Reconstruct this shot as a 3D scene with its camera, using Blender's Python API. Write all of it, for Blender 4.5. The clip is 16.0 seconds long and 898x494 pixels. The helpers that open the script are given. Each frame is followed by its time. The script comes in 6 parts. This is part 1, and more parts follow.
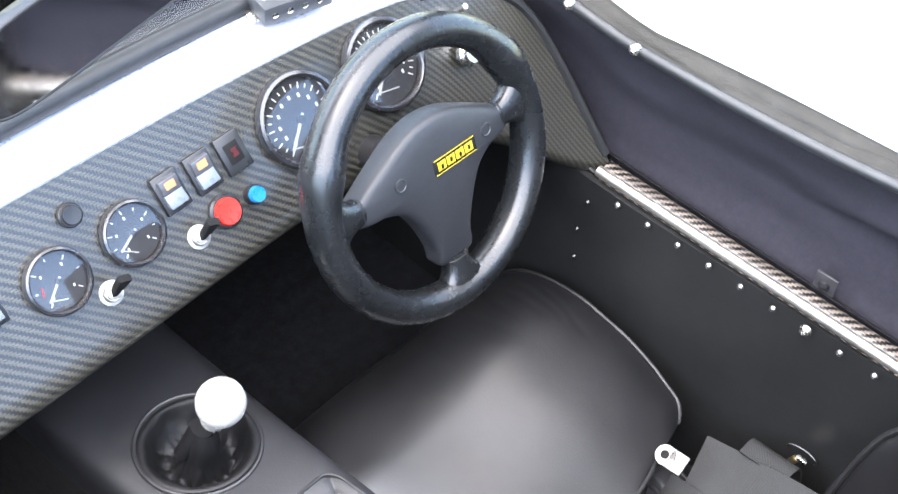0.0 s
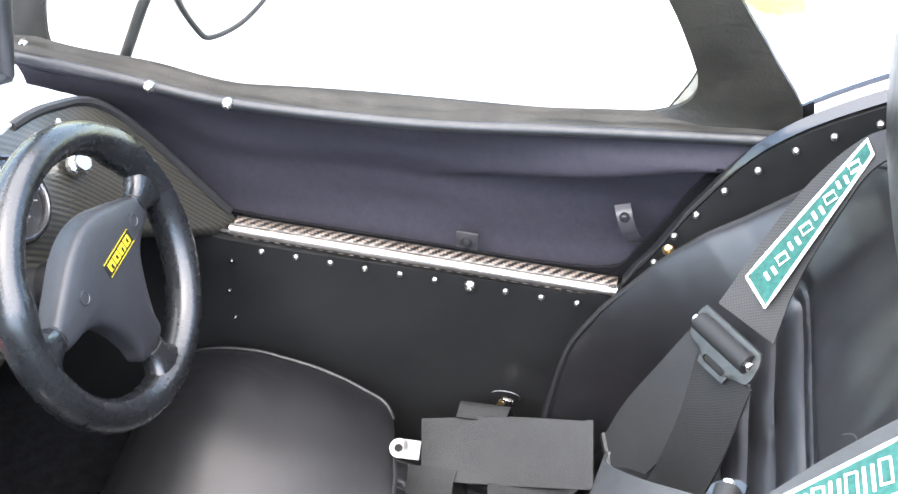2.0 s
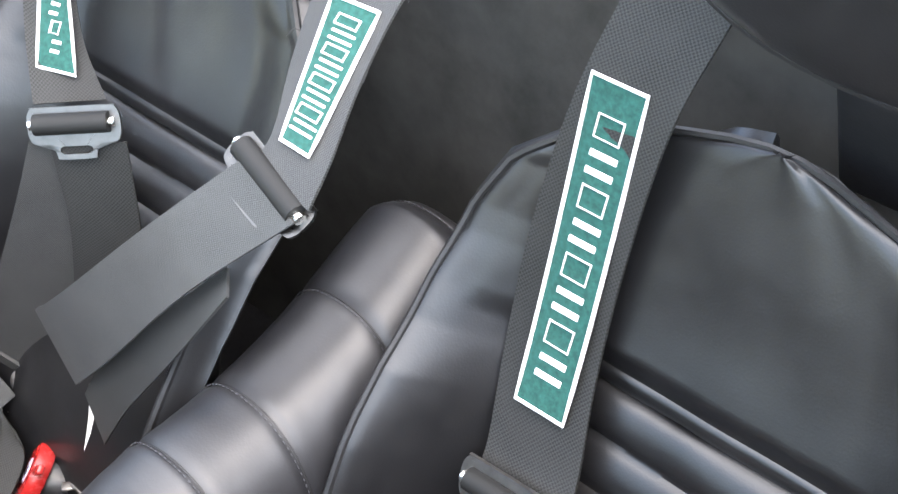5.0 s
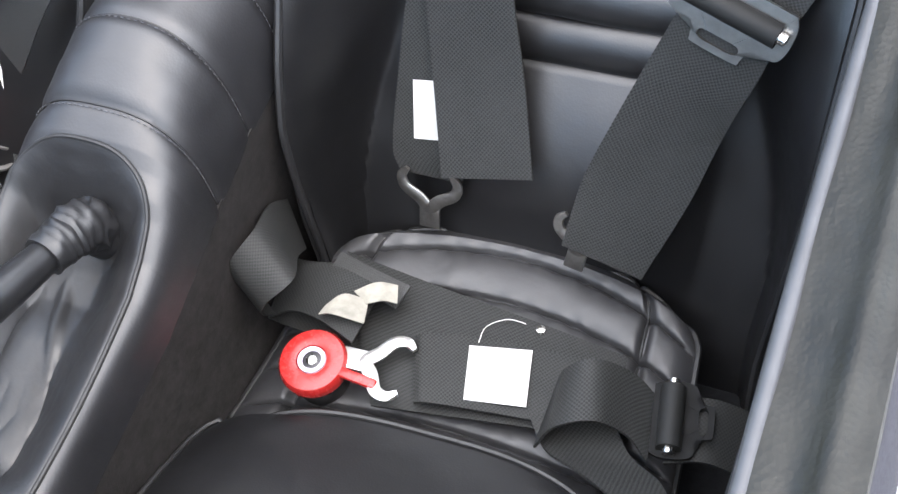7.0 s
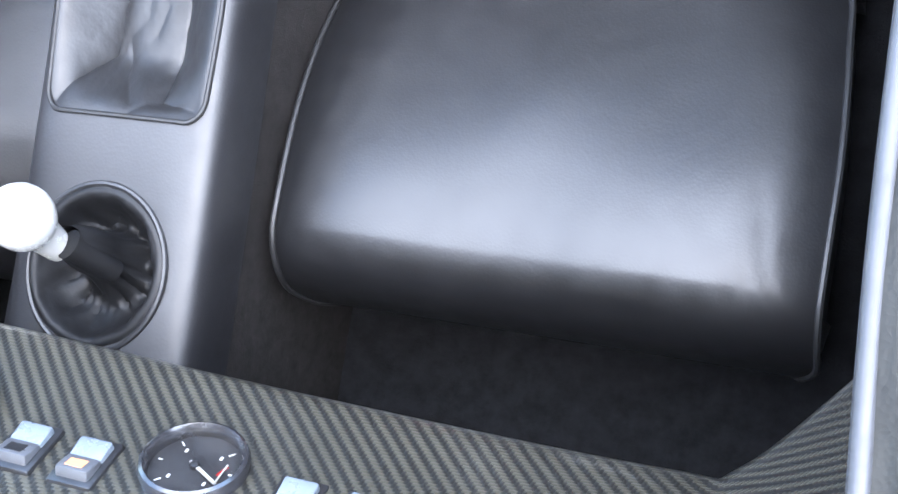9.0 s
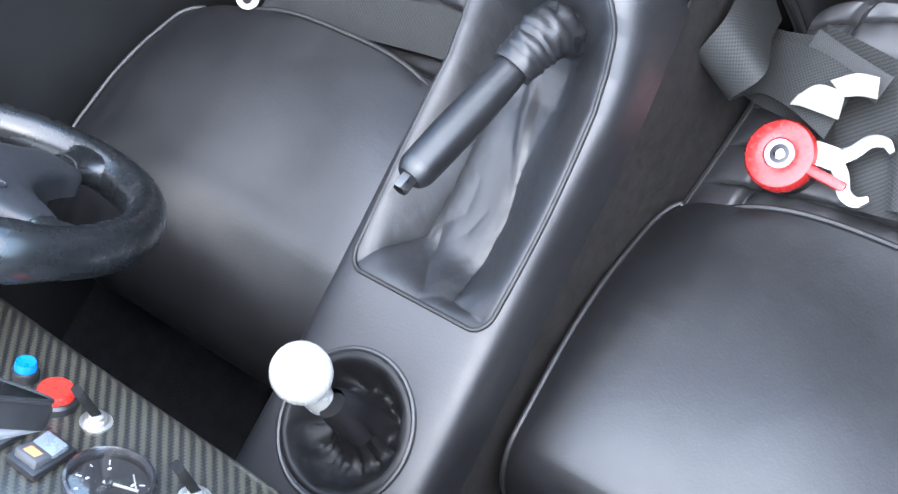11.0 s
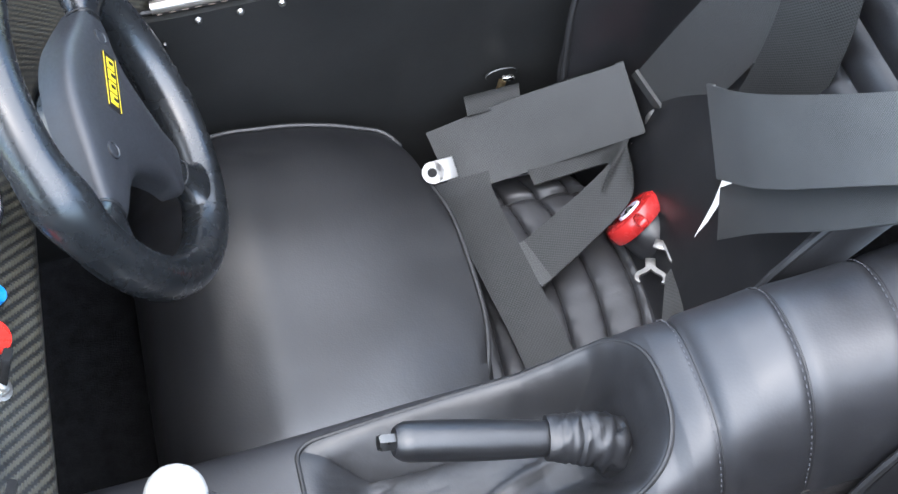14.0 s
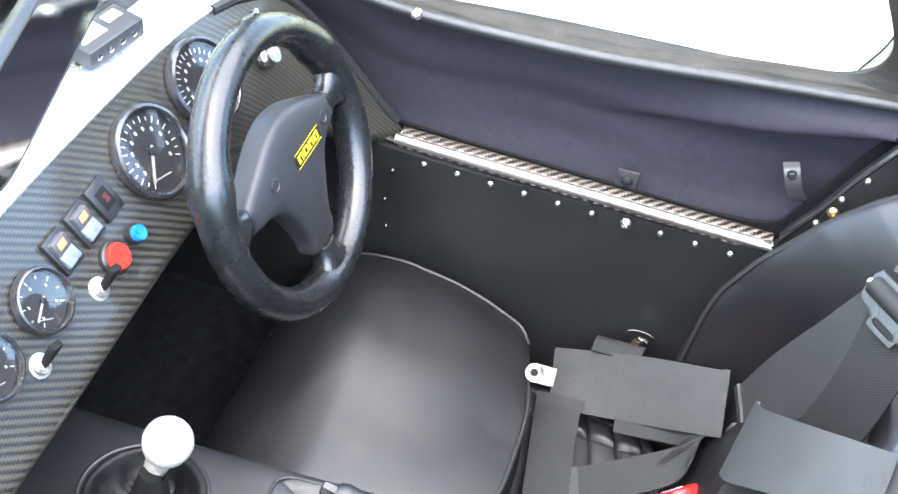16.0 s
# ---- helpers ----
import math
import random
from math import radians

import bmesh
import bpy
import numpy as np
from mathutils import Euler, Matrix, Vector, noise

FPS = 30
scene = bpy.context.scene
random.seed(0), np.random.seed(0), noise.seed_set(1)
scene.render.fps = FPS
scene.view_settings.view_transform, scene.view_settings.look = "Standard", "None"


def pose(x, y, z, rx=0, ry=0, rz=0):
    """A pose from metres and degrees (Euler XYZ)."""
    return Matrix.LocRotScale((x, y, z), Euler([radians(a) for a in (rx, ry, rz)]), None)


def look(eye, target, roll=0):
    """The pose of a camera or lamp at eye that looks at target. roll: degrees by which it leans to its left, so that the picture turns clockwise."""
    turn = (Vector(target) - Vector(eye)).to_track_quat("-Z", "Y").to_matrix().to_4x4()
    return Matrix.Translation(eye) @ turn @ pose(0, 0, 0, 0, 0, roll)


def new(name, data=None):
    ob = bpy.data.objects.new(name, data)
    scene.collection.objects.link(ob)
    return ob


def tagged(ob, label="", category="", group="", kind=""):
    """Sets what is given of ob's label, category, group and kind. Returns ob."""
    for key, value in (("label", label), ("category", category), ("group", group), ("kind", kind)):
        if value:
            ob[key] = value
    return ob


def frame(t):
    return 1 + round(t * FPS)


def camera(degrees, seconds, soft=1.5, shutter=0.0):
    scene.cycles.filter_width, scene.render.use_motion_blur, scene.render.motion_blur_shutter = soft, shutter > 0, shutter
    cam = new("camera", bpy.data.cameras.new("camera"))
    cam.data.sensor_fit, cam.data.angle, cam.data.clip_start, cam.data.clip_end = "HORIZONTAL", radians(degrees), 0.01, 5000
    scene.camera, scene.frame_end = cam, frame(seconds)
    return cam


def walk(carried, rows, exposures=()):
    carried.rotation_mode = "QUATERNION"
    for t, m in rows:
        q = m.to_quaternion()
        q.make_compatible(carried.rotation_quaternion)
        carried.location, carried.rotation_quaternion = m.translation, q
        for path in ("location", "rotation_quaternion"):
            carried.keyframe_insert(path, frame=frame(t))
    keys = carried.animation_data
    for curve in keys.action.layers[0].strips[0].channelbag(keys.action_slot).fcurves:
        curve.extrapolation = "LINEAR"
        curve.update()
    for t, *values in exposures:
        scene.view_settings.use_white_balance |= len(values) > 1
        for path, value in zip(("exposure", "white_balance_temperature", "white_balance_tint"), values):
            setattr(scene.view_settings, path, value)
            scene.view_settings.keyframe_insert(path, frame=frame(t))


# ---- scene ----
cam = camera(36.00, 16.0)
PATH = [
    (0, look((-0.4401, -0.7047, 1.3496), (0.1249, -0.3089, 0.6258), 9.03)),
    (0.5, look((-0.4490, -0.7263, 1.3438), (0.1450, -0.3619, 0.6267), 8.90)),
    (1, look((-0.4742, -0.7222, 1.3394), (0.1639, -0.4199, 0.6313), 7.12)),
    (1.5, look((-0.5505, -0.7139, 1.3378), (0.1439, -0.4711, 0.6604), 5.52)),
    (2, look((-0.5927, -0.6108, 1.3390), (0.1656, -0.4988, 0.6968), 3.74)),
    (2.5, look((-0.6498, -0.5240, 1.2885), (0.1623, -0.5830, 0.7080), 4.41)),
    (3, look((-0.6243, -0.5154, 1.2738), (0.1813, -0.6583, 0.6989), 2.03)),
    (3.5, look((-0.6046, -0.4904, 1.2468), (0.1811, -0.7432, 0.6822), -1.07)),
    (4, look((-0.6186, -0.4684, 1.2516), (0.1131, -0.8127, 0.6634), -2.92)),
    (4.2, look((-0.6258, -0.4608, 1.2523), (0.0647, -0.8255, 0.6276), -2.83)),
    (6.3, look((-0.5790, 0.0606, 1.0440), (-0.2347, -0.6355, 0.4139), -7.98)),
    (6.5, look((-0.5733, 0.0336, 1.0675), (-0.2397, -0.6127, 0.3813), -8.46)),
    (7, look((-0.5473, -0.0215, 1.1186), (-0.2441, -0.5319, 0.3140), -12.25)),
    (7.5, look((-0.5493, -0.0453, 1.1173), (-0.2679, -0.4240, 0.2356), -20.98)),
    (8, look((-0.5513, -0.0035, 1.0825), (-0.2706, -0.2994, 0.1694), -32.15)),
    (8.5, look((-0.5640, -0.0482, 1.0670), (-0.2421, -0.2109, 0.1343), -53.70)),
    (9, look((-0.5553, -0.1020, 1.0922), (-0.1773, -0.1966, 0.1712), -67.05)),
    (9.5, look((-0.5360, -0.1255, 1.1191), (-0.1019, -0.1709, 0.2193), -74.87)),
    (10, look((-0.5006, -0.1515, 1.1404), (-0.0435, -0.1793, 0.2515), -76.37)),
    (10.2, look((-0.4847, -0.1628, 1.1560), (-0.0258, -0.1978, 0.2682), -73.47)),
    (12.3, look((-0.4664, -0.2423, 1.2095), (0.0640, -0.3472, 0.3683), -24.30)),
    (12.5, look((-0.4604, -0.2422, 1.2105), (0.0696, -0.3485, 0.3691), -22.47)),
    (13, look((-0.4493, -0.2518, 1.2153), (0.0917, -0.3717, 0.3829), -16.06)),
    (13.5, look((-0.4289, -0.2582, 1.2277), (0.1182, -0.3810, 0.3997), -9.66)),
    (14, look((-0.4235, -0.2689, 1.2387), (0.1513, -0.3844, 0.4286), -3.87)),
    (14.5, look((-0.4259, -0.2744, 1.2456), (0.1775, -0.3676, 0.4536), 0.74)),
    (15, look((-0.5176, -0.3195, 1.2740), (0.1462, -0.3693, 0.5278), 3.90)),
    (15.5, look((-0.6078, -0.3907, 1.3086), (0.0922, -0.3409, 0.5961), 5.76)),
    (16, look((-0.6479, -0.5000, 1.3300), (0.0756, -0.3653, 0.6529), 9.57)),
]
walk(cam, PATH, ((0, 3.48, 6400, 10), (2, 3.46, 6600, 10), (3.5, 3.15, 6950, 10), (5, 3.12, 6800, 10), (6.5, 2.94, 6700, 9), (7.5, 3.02, 6350, 8), (8.5, 3.5, 5850, 9), (10, 3.88, 5750, 9), (11.2, 3.3, 5800, 7), (12.5, 2.8, 5900, 7), (13.5, 2.88, 5950, 7), (14.5, 3.3, 6150, 8), (16, 3.62, 6350, 8)))

# ---- light ----
world = bpy.data.worlds.new("sky")
scene.world = world
world.use_nodes = True
wn = world.node_tree.nodes
sky = wn.new("ShaderNodeTexSky")
sky.sky_type = "NISHITA"
sky.sun_disc = False
sky.sun_elevation = radians(66)
sky.sun_rotation = radians(287)
sky.air_density, sky.dust_density = 1.2, 1.2
wn["Background"].inputs[1].default_value = 0.145
world.node_tree.links.new(sky.outputs[0], wn["Background"].inputs[0])
sun = new("sun", bpy.data.lights.new("sun", "SUN"))
sun.data.energy = 1.8
sun.data.angle = radians(110)
sun.data.color = (1.0, 0.915, 0.815)
sun.matrix_world = look((-0.45, 0.15, 2.0), (0, 0, 0))
scene.view_settings.exposure = 2.7


# ---- materials ----
def nodes_of(name):
    m = bpy.data.materials.new(name)
    m.use_nodes = True
    return m, m.node_tree.nodes, m.node_tree.links, m.node_tree.nodes["Principled BSDF"]


def mixed(n, l, fac, a, b):
    x = n.new("ShaderNodeMix")
    x.data_type = "RGBA"
    l.new(fac, x.inputs[0])
    for i, c in ((6, a), (7, b)):
        if isinstance(c, tuple):
            x.inputs[i].default_value = (*c, 1)
        else:
            l.new(c, x.inputs[i])
    return x.outputs[2]


def ranged(n, l, value, lo, hi, a, b):
    x = n.new("ShaderNodeMapRange")
    l.new(value, x.inputs[0])
    for i, v in zip((1, 2, 3, 4), (lo, hi, a, b)):
        x.inputs[i].default_value = v
    return x.outputs[0]


def coords(n):
    return n.new("ShaderNodeTexCoord").outputs["Object"]


def noisy(n, l, vec, scale, detail=4.0, rough=0.6):
    x = n.new("ShaderNodeTexNoise")
    x.inputs["Scale"].default_value, x.inputs["Detail"].default_value, x.inputs["Roughness"].default_value = scale, detail, rough
    l.new(vec, x.inputs["Vector"])
    return x.outputs[0]


def bumped(n, l, height, strength, dist, normal=None):
    x = n.new("ShaderNodeBump")
    x.inputs["Strength"].default_value, x.inputs["Distance"].default_value = strength, dist
    l.new(height, x.inputs["Height"])
    if normal is not None:
        l.new(normal, x.inputs["Normal"])
    return x.outputs[0]


def leather(name, base=(0.022, 0.022, 0.024), rough=0.38, grain=520, wrinkle=0.25, spec=0.7, pore=0.11):
    m, n, l, b = nodes_of(name)
    v = coords(n)
    vo = n.new("ShaderNodeTexVoronoi")
    vo.inputs["Scale"].default_value = grain
    l.new(v, vo.inputs["Vector"])
    big = noisy(n, l, v, 9, 5, 0.65)
    fine = noisy(n, l, v, 60, 4)
    l.new(mixed(n, l, ranged(n, l, big, 0.3, 0.7, 0, 1), base, tuple(c * 1.6 + 0.002 for c in base)), b.inputs["Base Color"])
    l.new(ranged(n, l, fine, 0.3, 0.75, rough - 0.04, rough + 0.06), b.inputs["Roughness"])
    n1 = bumped(n, l, vo.outputs["Distance"], pore, 0.0005)
    st = n.new("ShaderNodeTexNoise")
    st.inputs["Scale"].default_value, st.inputs["Detail"].default_value, st.inputs["Distortion"].default_value = 13, 3, 1.2
    l.new(v, st.inputs["Vector"])
    l.new(bumped(n, l, st.outputs[0], wrinkle, 0.004, n1), b.inputs["Normal"])
    b.inputs["Specular IOR Level"].default_value = spec
    return m


def crinkled(name, base):
    """Heavy vinyl with a coarse leathery crinkle and pale scuffs."""
    m, n, l, b = nodes_of(name)
    v = coords(n)
    mp = n.new("ShaderNodeMapping")
    mp.inputs["Scale"].default_value = (1, 0.45, 1)
    l.new(v, mp.inputs["Vector"])
    st = n.new("ShaderNodeTexNoise")
    st.inputs["Scale"].default_value, st.inputs["Detail"].default_value, st.inputs["Distortion"].default_value = 70, 5, 1.6
    l.new(mp.outputs[0], st.inputs["Vector"])
    vo = n.new("ShaderNodeTexVoronoi")
    vo.inputs["Scale"].default_value = 330
    l.new(v, vo.inputs["Vector"])
    l.new(mixed(n, l, ranged(n, l, noisy(n, l, v, 22, 6), 0.35, 0.7, 0, 1), base, tuple(c * 2.0 for c in base)), b.inputs["Base Color"])
    l.new(ranged(n, l, noisy(n, l, v, 45, 4), 0.3, 0.7, 0.38, 0.60), b.inputs["Roughness"])
    n1 = bumped(n, l, vo.outputs["Distance"], 0.25, 0.001)
    l.new(bumped(n, l, st.outputs[0], 0.22, 0.003, n1), b.inputs["Normal"])
    b.inputs["Specular IOR Level"].default_value = 0.22
    return m


def plain(name, base, rough=0.5, metal=0.0, vary=0.25, scale=40, bump=0.1, spec=0.5):
    m, n, l, b = nodes_of(name)
    v = coords(n)
    f = noisy(n, l, v, scale, 5)
    l.new(mixed(n, l, ranged(n, l, f, 0.3, 0.7, 0, 1), tuple(c * (1 - vary) for c in base), tuple(min(1, c * (1 + vary)) for c in base)), b.inputs["Base Color"])
    l.new(ranged(n, l, noisy(n, l, v, scale * 3), 0.3, 0.7, max(0.03, rough - 0.08), rough + 0.08), b.inputs["Roughness"])
    b.inputs["Metallic"].default_value = metal
    b.inputs["Specular IOR Level"].default_value = spec
    if bump:
        l.new(bumped(n, l, noisy(n, l, v, scale * 8), bump, 0.001), b.inputs["Normal"])
    return m


def carbon(name, pitch=0.0024, coat=0.55, dark=(0.010, 0.010, 0.009), light=(0.043, 0.040, 0.029)):
    """Twill weave in stepped diagonal bands under clear lacquer: dark tow, and sheen painted in brown."""
    m, n, l, b = nodes_of(name)
    uv = n.new("ShaderNodeTexCoord").outputs["UV"]
    sep = n.new("ShaderNodeSeparateXYZ")
    l.new(uv, sep.inputs[0])

    def op(kind, a, c=0.0):
        x = n.new("ShaderNodeMath")
        x.operation = kind
        for i, q in enumerate((a, c)):
            if isinstance(q, (int, float)):
                x.inputs[i].default_value = q
            else:
                l.new(q, x.inputs[i])
        return x.outputs[0]
    u = op("DIVIDE", sep.outputs[0], pitch)
    w = op("DIVIDE", sep.outputs[1], pitch)
    fu, fw = op("FLOOR", u), op("FLOOR", w)
    s = op("FLOORED_MODULO", op("ADD", fu, fw), 4.0)
    over = op("LESS_THAN", s, 1.5)
    fx, fy = op("FRACT", u), op("FRACT", w)
    bx = op("SINE", op("MULTIPLY", fx, 3.14159))
    by = op("SINE", op("MULTIPLY", fy, 3.14159))
    mixh = n.new("ShaderNodeMix")
    l.new(over, mixh.inputs[0])
    l.new(bx, mixh.inputs[2])
    l.new(by, mixh.inputs[3])
    col = mixed(n, l, over, dark, light)
    f = noisy(n, l, uv, 14, 3)
    l.new(mixed(n, l, ranged(n, l, f, 0.3, 0.7, 0.0, 0.35), col, (0.012, 0.012, 0.011)), b.inputs["Base Color"])
    b.inputs["Roughness"].default_value = 0.36
    b.inputs["Coat Weight"].default_value = coat
    b.inputs["Coat Roughness"].default_value = 0.14
    l.new(bumped(n, l, mixh.outputs[0], 0.25, 0.0006), b.inputs["Normal"])
    return m


def webbing(name, base=(0.0152, 0.0155, 0.0152), pitch=0.0018, rough=0.62, spec=0.25):
    """Woven belt: fine herringbone rows across its width."""
    m, n, l, b = nodes_of(name)
    uv = n.new("ShaderNodeTexCoord").outputs["UV"]
    mp = n.new("ShaderNodeMapping")
    mp.inputs["Scale"].default_value = (1 / pitch, 1 / pitch, 1)
    l.new(uv, mp.inputs["Vector"])
    ch = n.new("ShaderNodeTexChecker")
    ch.inputs["Scale"].default_value = 1.0
    l.new(mp.outputs[0], ch.inputs["Vector"])
    f = noisy(n, l, uv, 25, 4)
    col = mixed(n, l, ch.outputs["Fac"], tuple(c * 0.45 for c in base), tuple(c * 1.65 for c in base))
    l.new(mixed(n, l, ranged(n, l, f, 0.35, 0.75, 0, 0.5), col, tuple(c * 1.6 for c in base)), b.inputs["Base Color"])
    b.inputs["Roughness"].default_value = rough
    b.inputs["Specular IOR Level"].default_value = spec
    l.new(bumped(n, l, ch.outputs["Fac"], 0.6, 0.0006), b.inputs["Normal"])
    return m


LEATHER = leather("black_leather", (0.0038, 0.0038, 0.0042), 0.39, 520, 0.10, 0.62)
LEATHER_TUNNEL = leather("tunnel_leather", (0.0075, 0.0075, 0.0085), 0.46, 460, 0.05, 0.62)
LEATHER_CREASED = leather("creased_leather", (0.0055, 0.0055, 0.006), 0.44, 420, 0.40, 0.5)
LEATHER_SOFT = leather("soft_leather", (0.016, 0.016, 0.017), 0.46, 420, 0.55, 0.55)
PIPING = plain("piping_vinyl", (0.0075, 0.0075, 0.008), 0.54, vary=0.15, bump=0.02)
RIM = leather("rim_leather", (0.0045, 0.005, 0.0055), 0.27, 700, 0.010, 0.6, 0.03)
CARBON = carbon("carbon_twill")
WEB = webbing("belt_webbing", (0.0150, 0.0154, 0.0150), 0.0017)
WEB_PLAIN = webbing("belt_pad_webbing", (0.025, 0.0255, 0.025), 0.0011, 0.55, 0.35)
# Same cloth as the pad webbing, lightened to stand for light falling on it.
WEB_PAD_LIT = webbing("strap_pad_webbing_lit", (0.032, 0.0325, 0.032), 0.0011, 0.5, 0.4)
CARPET = plain("black_carpet", (0.0080, 0.0082, 0.0090), 0.95, vary=0.5, scale=60, bump=0.6, spec=0.15)
CARPET_BROWN = plain("tunnel_carpet", (0.020, 0.0185, 0.018), 0.92, vary=0.3, scale=70, bump=0.5, spec=0.15)
VINYL = leather("trim_vinyl", (0.0065, 0.0068, 0.0068), 0.46, 300, 0.08, 0.4)
HOOD = plain("hood_cloth", (0.022, 0.0208, 0.028), 0.8, vary=0.15, scale=90, bump=0.25, spec=0.25)
GAITER = leather("gaiter_leather", (0.004, 0.004, 0.0044), 0.52, 420, 0.3, 0.30)
BULKHEAD = plain("grey_carpet", (0.037, 0.037, 0.035), 0.95, vary=0.35, scale=14, bump=0.5, spec=0.15)
DECK = plain("tonneau_vinyl", (0.027, 0.028, 0.036), 0.5, vary=0.12, scale=120, bump=0.15)
SCREEN_VINYL = crinkled("sidescreen_vinyl", (0.0085, 0.0083, 0.0068))
TAB_VINYL = plain("tab_vinyl", (0.030, 0.029, 0.032), 0.4, vary=0.25, scale=120, bump=0.2)
ADJUSTER_STEEL = plain("phosphated_steel", (0.235, 0.228, 0.218), 0.42, 1.0, 0.12, 90, 0.03)
# Paler bands than the dashboard's: a stronger fibre sheen put into the colour.
RAIL_CARBON = carbon("rail_carbon_twill", 0.0030, 0.12, (0.003, 0.003, 0.003), (0.17, 0.14, 0.115))
STEEL = plain("bright_steel", (0.62, 0.61, 0.58), 0.25, 1.0, 0.1, 60, 0.05)
SATIN = plain("satin_aluminium", (0.62, 0.59, 0.54), 0.42, 1.0, 0.12, 30, 0.05)
BRIGHT_STEEL = plain("brushed_steel", (0.78, 0.77, 0.75), 0.42, 1.0, 0.15, 90, 0.06)
DULL_STEEL = plain("dull_steel", (0.30, 0.29, 0.275), 0.42, 1.0, 0.2, 90, 0.08)
PALE_PRINT = plain("pale_print", (0.52, 0.48, 0.60), 0.4, vary=0.05, bump=0.0)
WORN_STEEL = plain("worn_steel", (0.45, 0.44, 0.42), 0.38, 1.0, 0.3, 90, 0.1)
DARK_STEEL = plain("dark_steel", (0.085, 0.085, 0.083), 0.33, 1.0, 0.12, 90, 0.03)
# Plain steel darkened so that its sky reflection is toned down through the colour.
DIMMED_STEEL = plain("dimmed_steel", (0.13, 0.128, 0.124), 0.42, 1.0, 0.12, 90, 0.03)
BRASS = plain("brass", (0.6, 0.46, 0.25), 0.35, 1.0, 0.2, 60, 0.05)
ALU = plain("painted_aluminium", (0.62, 0.64, 0.72), 0.3, 0.35, 0.06, 25, 0.02)
BONNET = plain("bonnet_paint", (0.40, 0.50, 0.52), 0.25, 0.2, 0.06, 12, 0.0)
GADGET = plain("grey_case", (0.034, 0.036, 0.039), 0.4, vary=0.12, bump=0.05)
BEZEL = plain("bezel_black", (0.016, 0.016, 0.018), 0.22, vary=0.15, bump=0.0, spec=0.9)
PADDLE_DIM = plain("rocker_dim", (0.058, 0.060, 0.066), 0.35, vary=0.15, bump=0.0)
DULL_RED = plain("dull_red_lens", (0.045, 0.006, 0.006), 0.3, vary=0.1, bump=0.0)
EDGE = plain("worn_grey_edge", (0.03, 0.0305, 0.033), 0.5, 0.0, 0.2, 40, 0.1)
BODY = plain("black_body_paint", (0.01, 0.01, 0.011), 0.12, 0.0, 0.1, 20, 0.0)
PAD = plain("pad_plastic", (0.014, 0.0148, 0.017), 0.5, vary=0.12, scale=160, bump=0.12)
BLACK = plain("black_plastic", (0.012, 0.012, 0.013), 0.35, vary=0.15, bump=0.05)
MATT = plain("matt_black", (0.006, 0.006, 0.006), 0.8, vary=0.2, bump=0.1, spec=0.2)
RUBBER = plain("black_rubber", (0.012, 0.013, 0.014), 0.5, vary=0.2, bump=0.1)
WHITE = plain("white_plastic", (0.37, 0.37, 0.355), 0.25, vary=0.03, bump=0.0)
PAPER = plain("white_label", (0.42, 0.42, 0.40), 0.7, vary=0.08, scale=80, bump=0.1)
PAPER_OLD = plain("stained_label", (0.21, 0.20, 0.17), 0.8, vary=0.3, scale=60, bump=0.2)
RED = plain("red_plastic", (0.30, 0.016, 0.015), 0.25, vary=0.1, scale=50, bump=0.02)
RED_BUTTON = plain("red_button", (0.50, 0.022, 0.015), 0.3, vary=0.08, bump=0.0)
BLUE = plain("blue_button", (0.01, 0.13, 0.36), 0.3, vary=0.08, bump=0.0)
YELLOW = plain("yellow_print", (0.50, 0.38, 0.01), 0.5, vary=0.05, bump=0.0)
GREEN = plain("green_patch", (0.014, 0.062, 0.052), 0.8, vary=0.35, scale=220, bump=0.4, spec=0.2)
THREAD = plain("white_thread", (0.68, 0.68, 0.66), 0.8, vary=0.15, scale=300, bump=0.4)
STITCH = plain("grey_stitching", (0.045, 0.045, 0.05), 0.7, vary=0.2, bump=0.2)
SEAM = plain("dark_thread", (0.005, 0.005, 0.0055), 0.6, vary=0.2, bump=0.2)
DIAL = plain("dial_black", (0.012, 0.012, 0.014), 0.6, vary=0.2, bump=0.0)
PALE_BLUE = plain("rocker_grey", (0.105, 0.122, 0.142), 0.3, vary=0.1, bump=0.0)
ORANGE = plain("orange_print", (0.55, 0.22, 0.09), 0.5, vary=0.1, bump=0.0)


def clear(name, rough=0.02, tint=(1, 1, 1), gloss=1.45):
    m, n, l, b = nodes_of(name)
    n.remove(b)
    t = n.new("ShaderNodeBsdfTransparent")
    t.inputs[0].default_value = (*tint, 1)
    g = n.new("ShaderNodeBsdfGlossy")
    g.inputs["Roughness"].default_value = rough
    x = n.new("ShaderNodeMixShader")
    fr = n.new("ShaderNodeFresnel")
    fr.inputs[0].default_value = gloss
    l.new(fr.outputs[0], x.inputs[0])
    l.new(t.outputs[0], x.inputs[1])
    l.new(g.outputs[0], x.inputs[2])
    l.new(x.outputs[0], n["Material Output"].inputs[0])
    return m


GLASS = clear("dial_glass", 0.03, (1, 1, 1), 1.8)
MIRROR = plain("mirror_glass", (0.86, 0.87, 0.88), 0.03, 1.0, 0.02, 20, 0.0)
SMOKED = clear("smoked_vinyl", 0.1, (0.55, 0.55, 0.53), 1.3)
PANE = clear("clear_vinyl", 0.05, (0.97, 0.97, 0.95), 1.35)


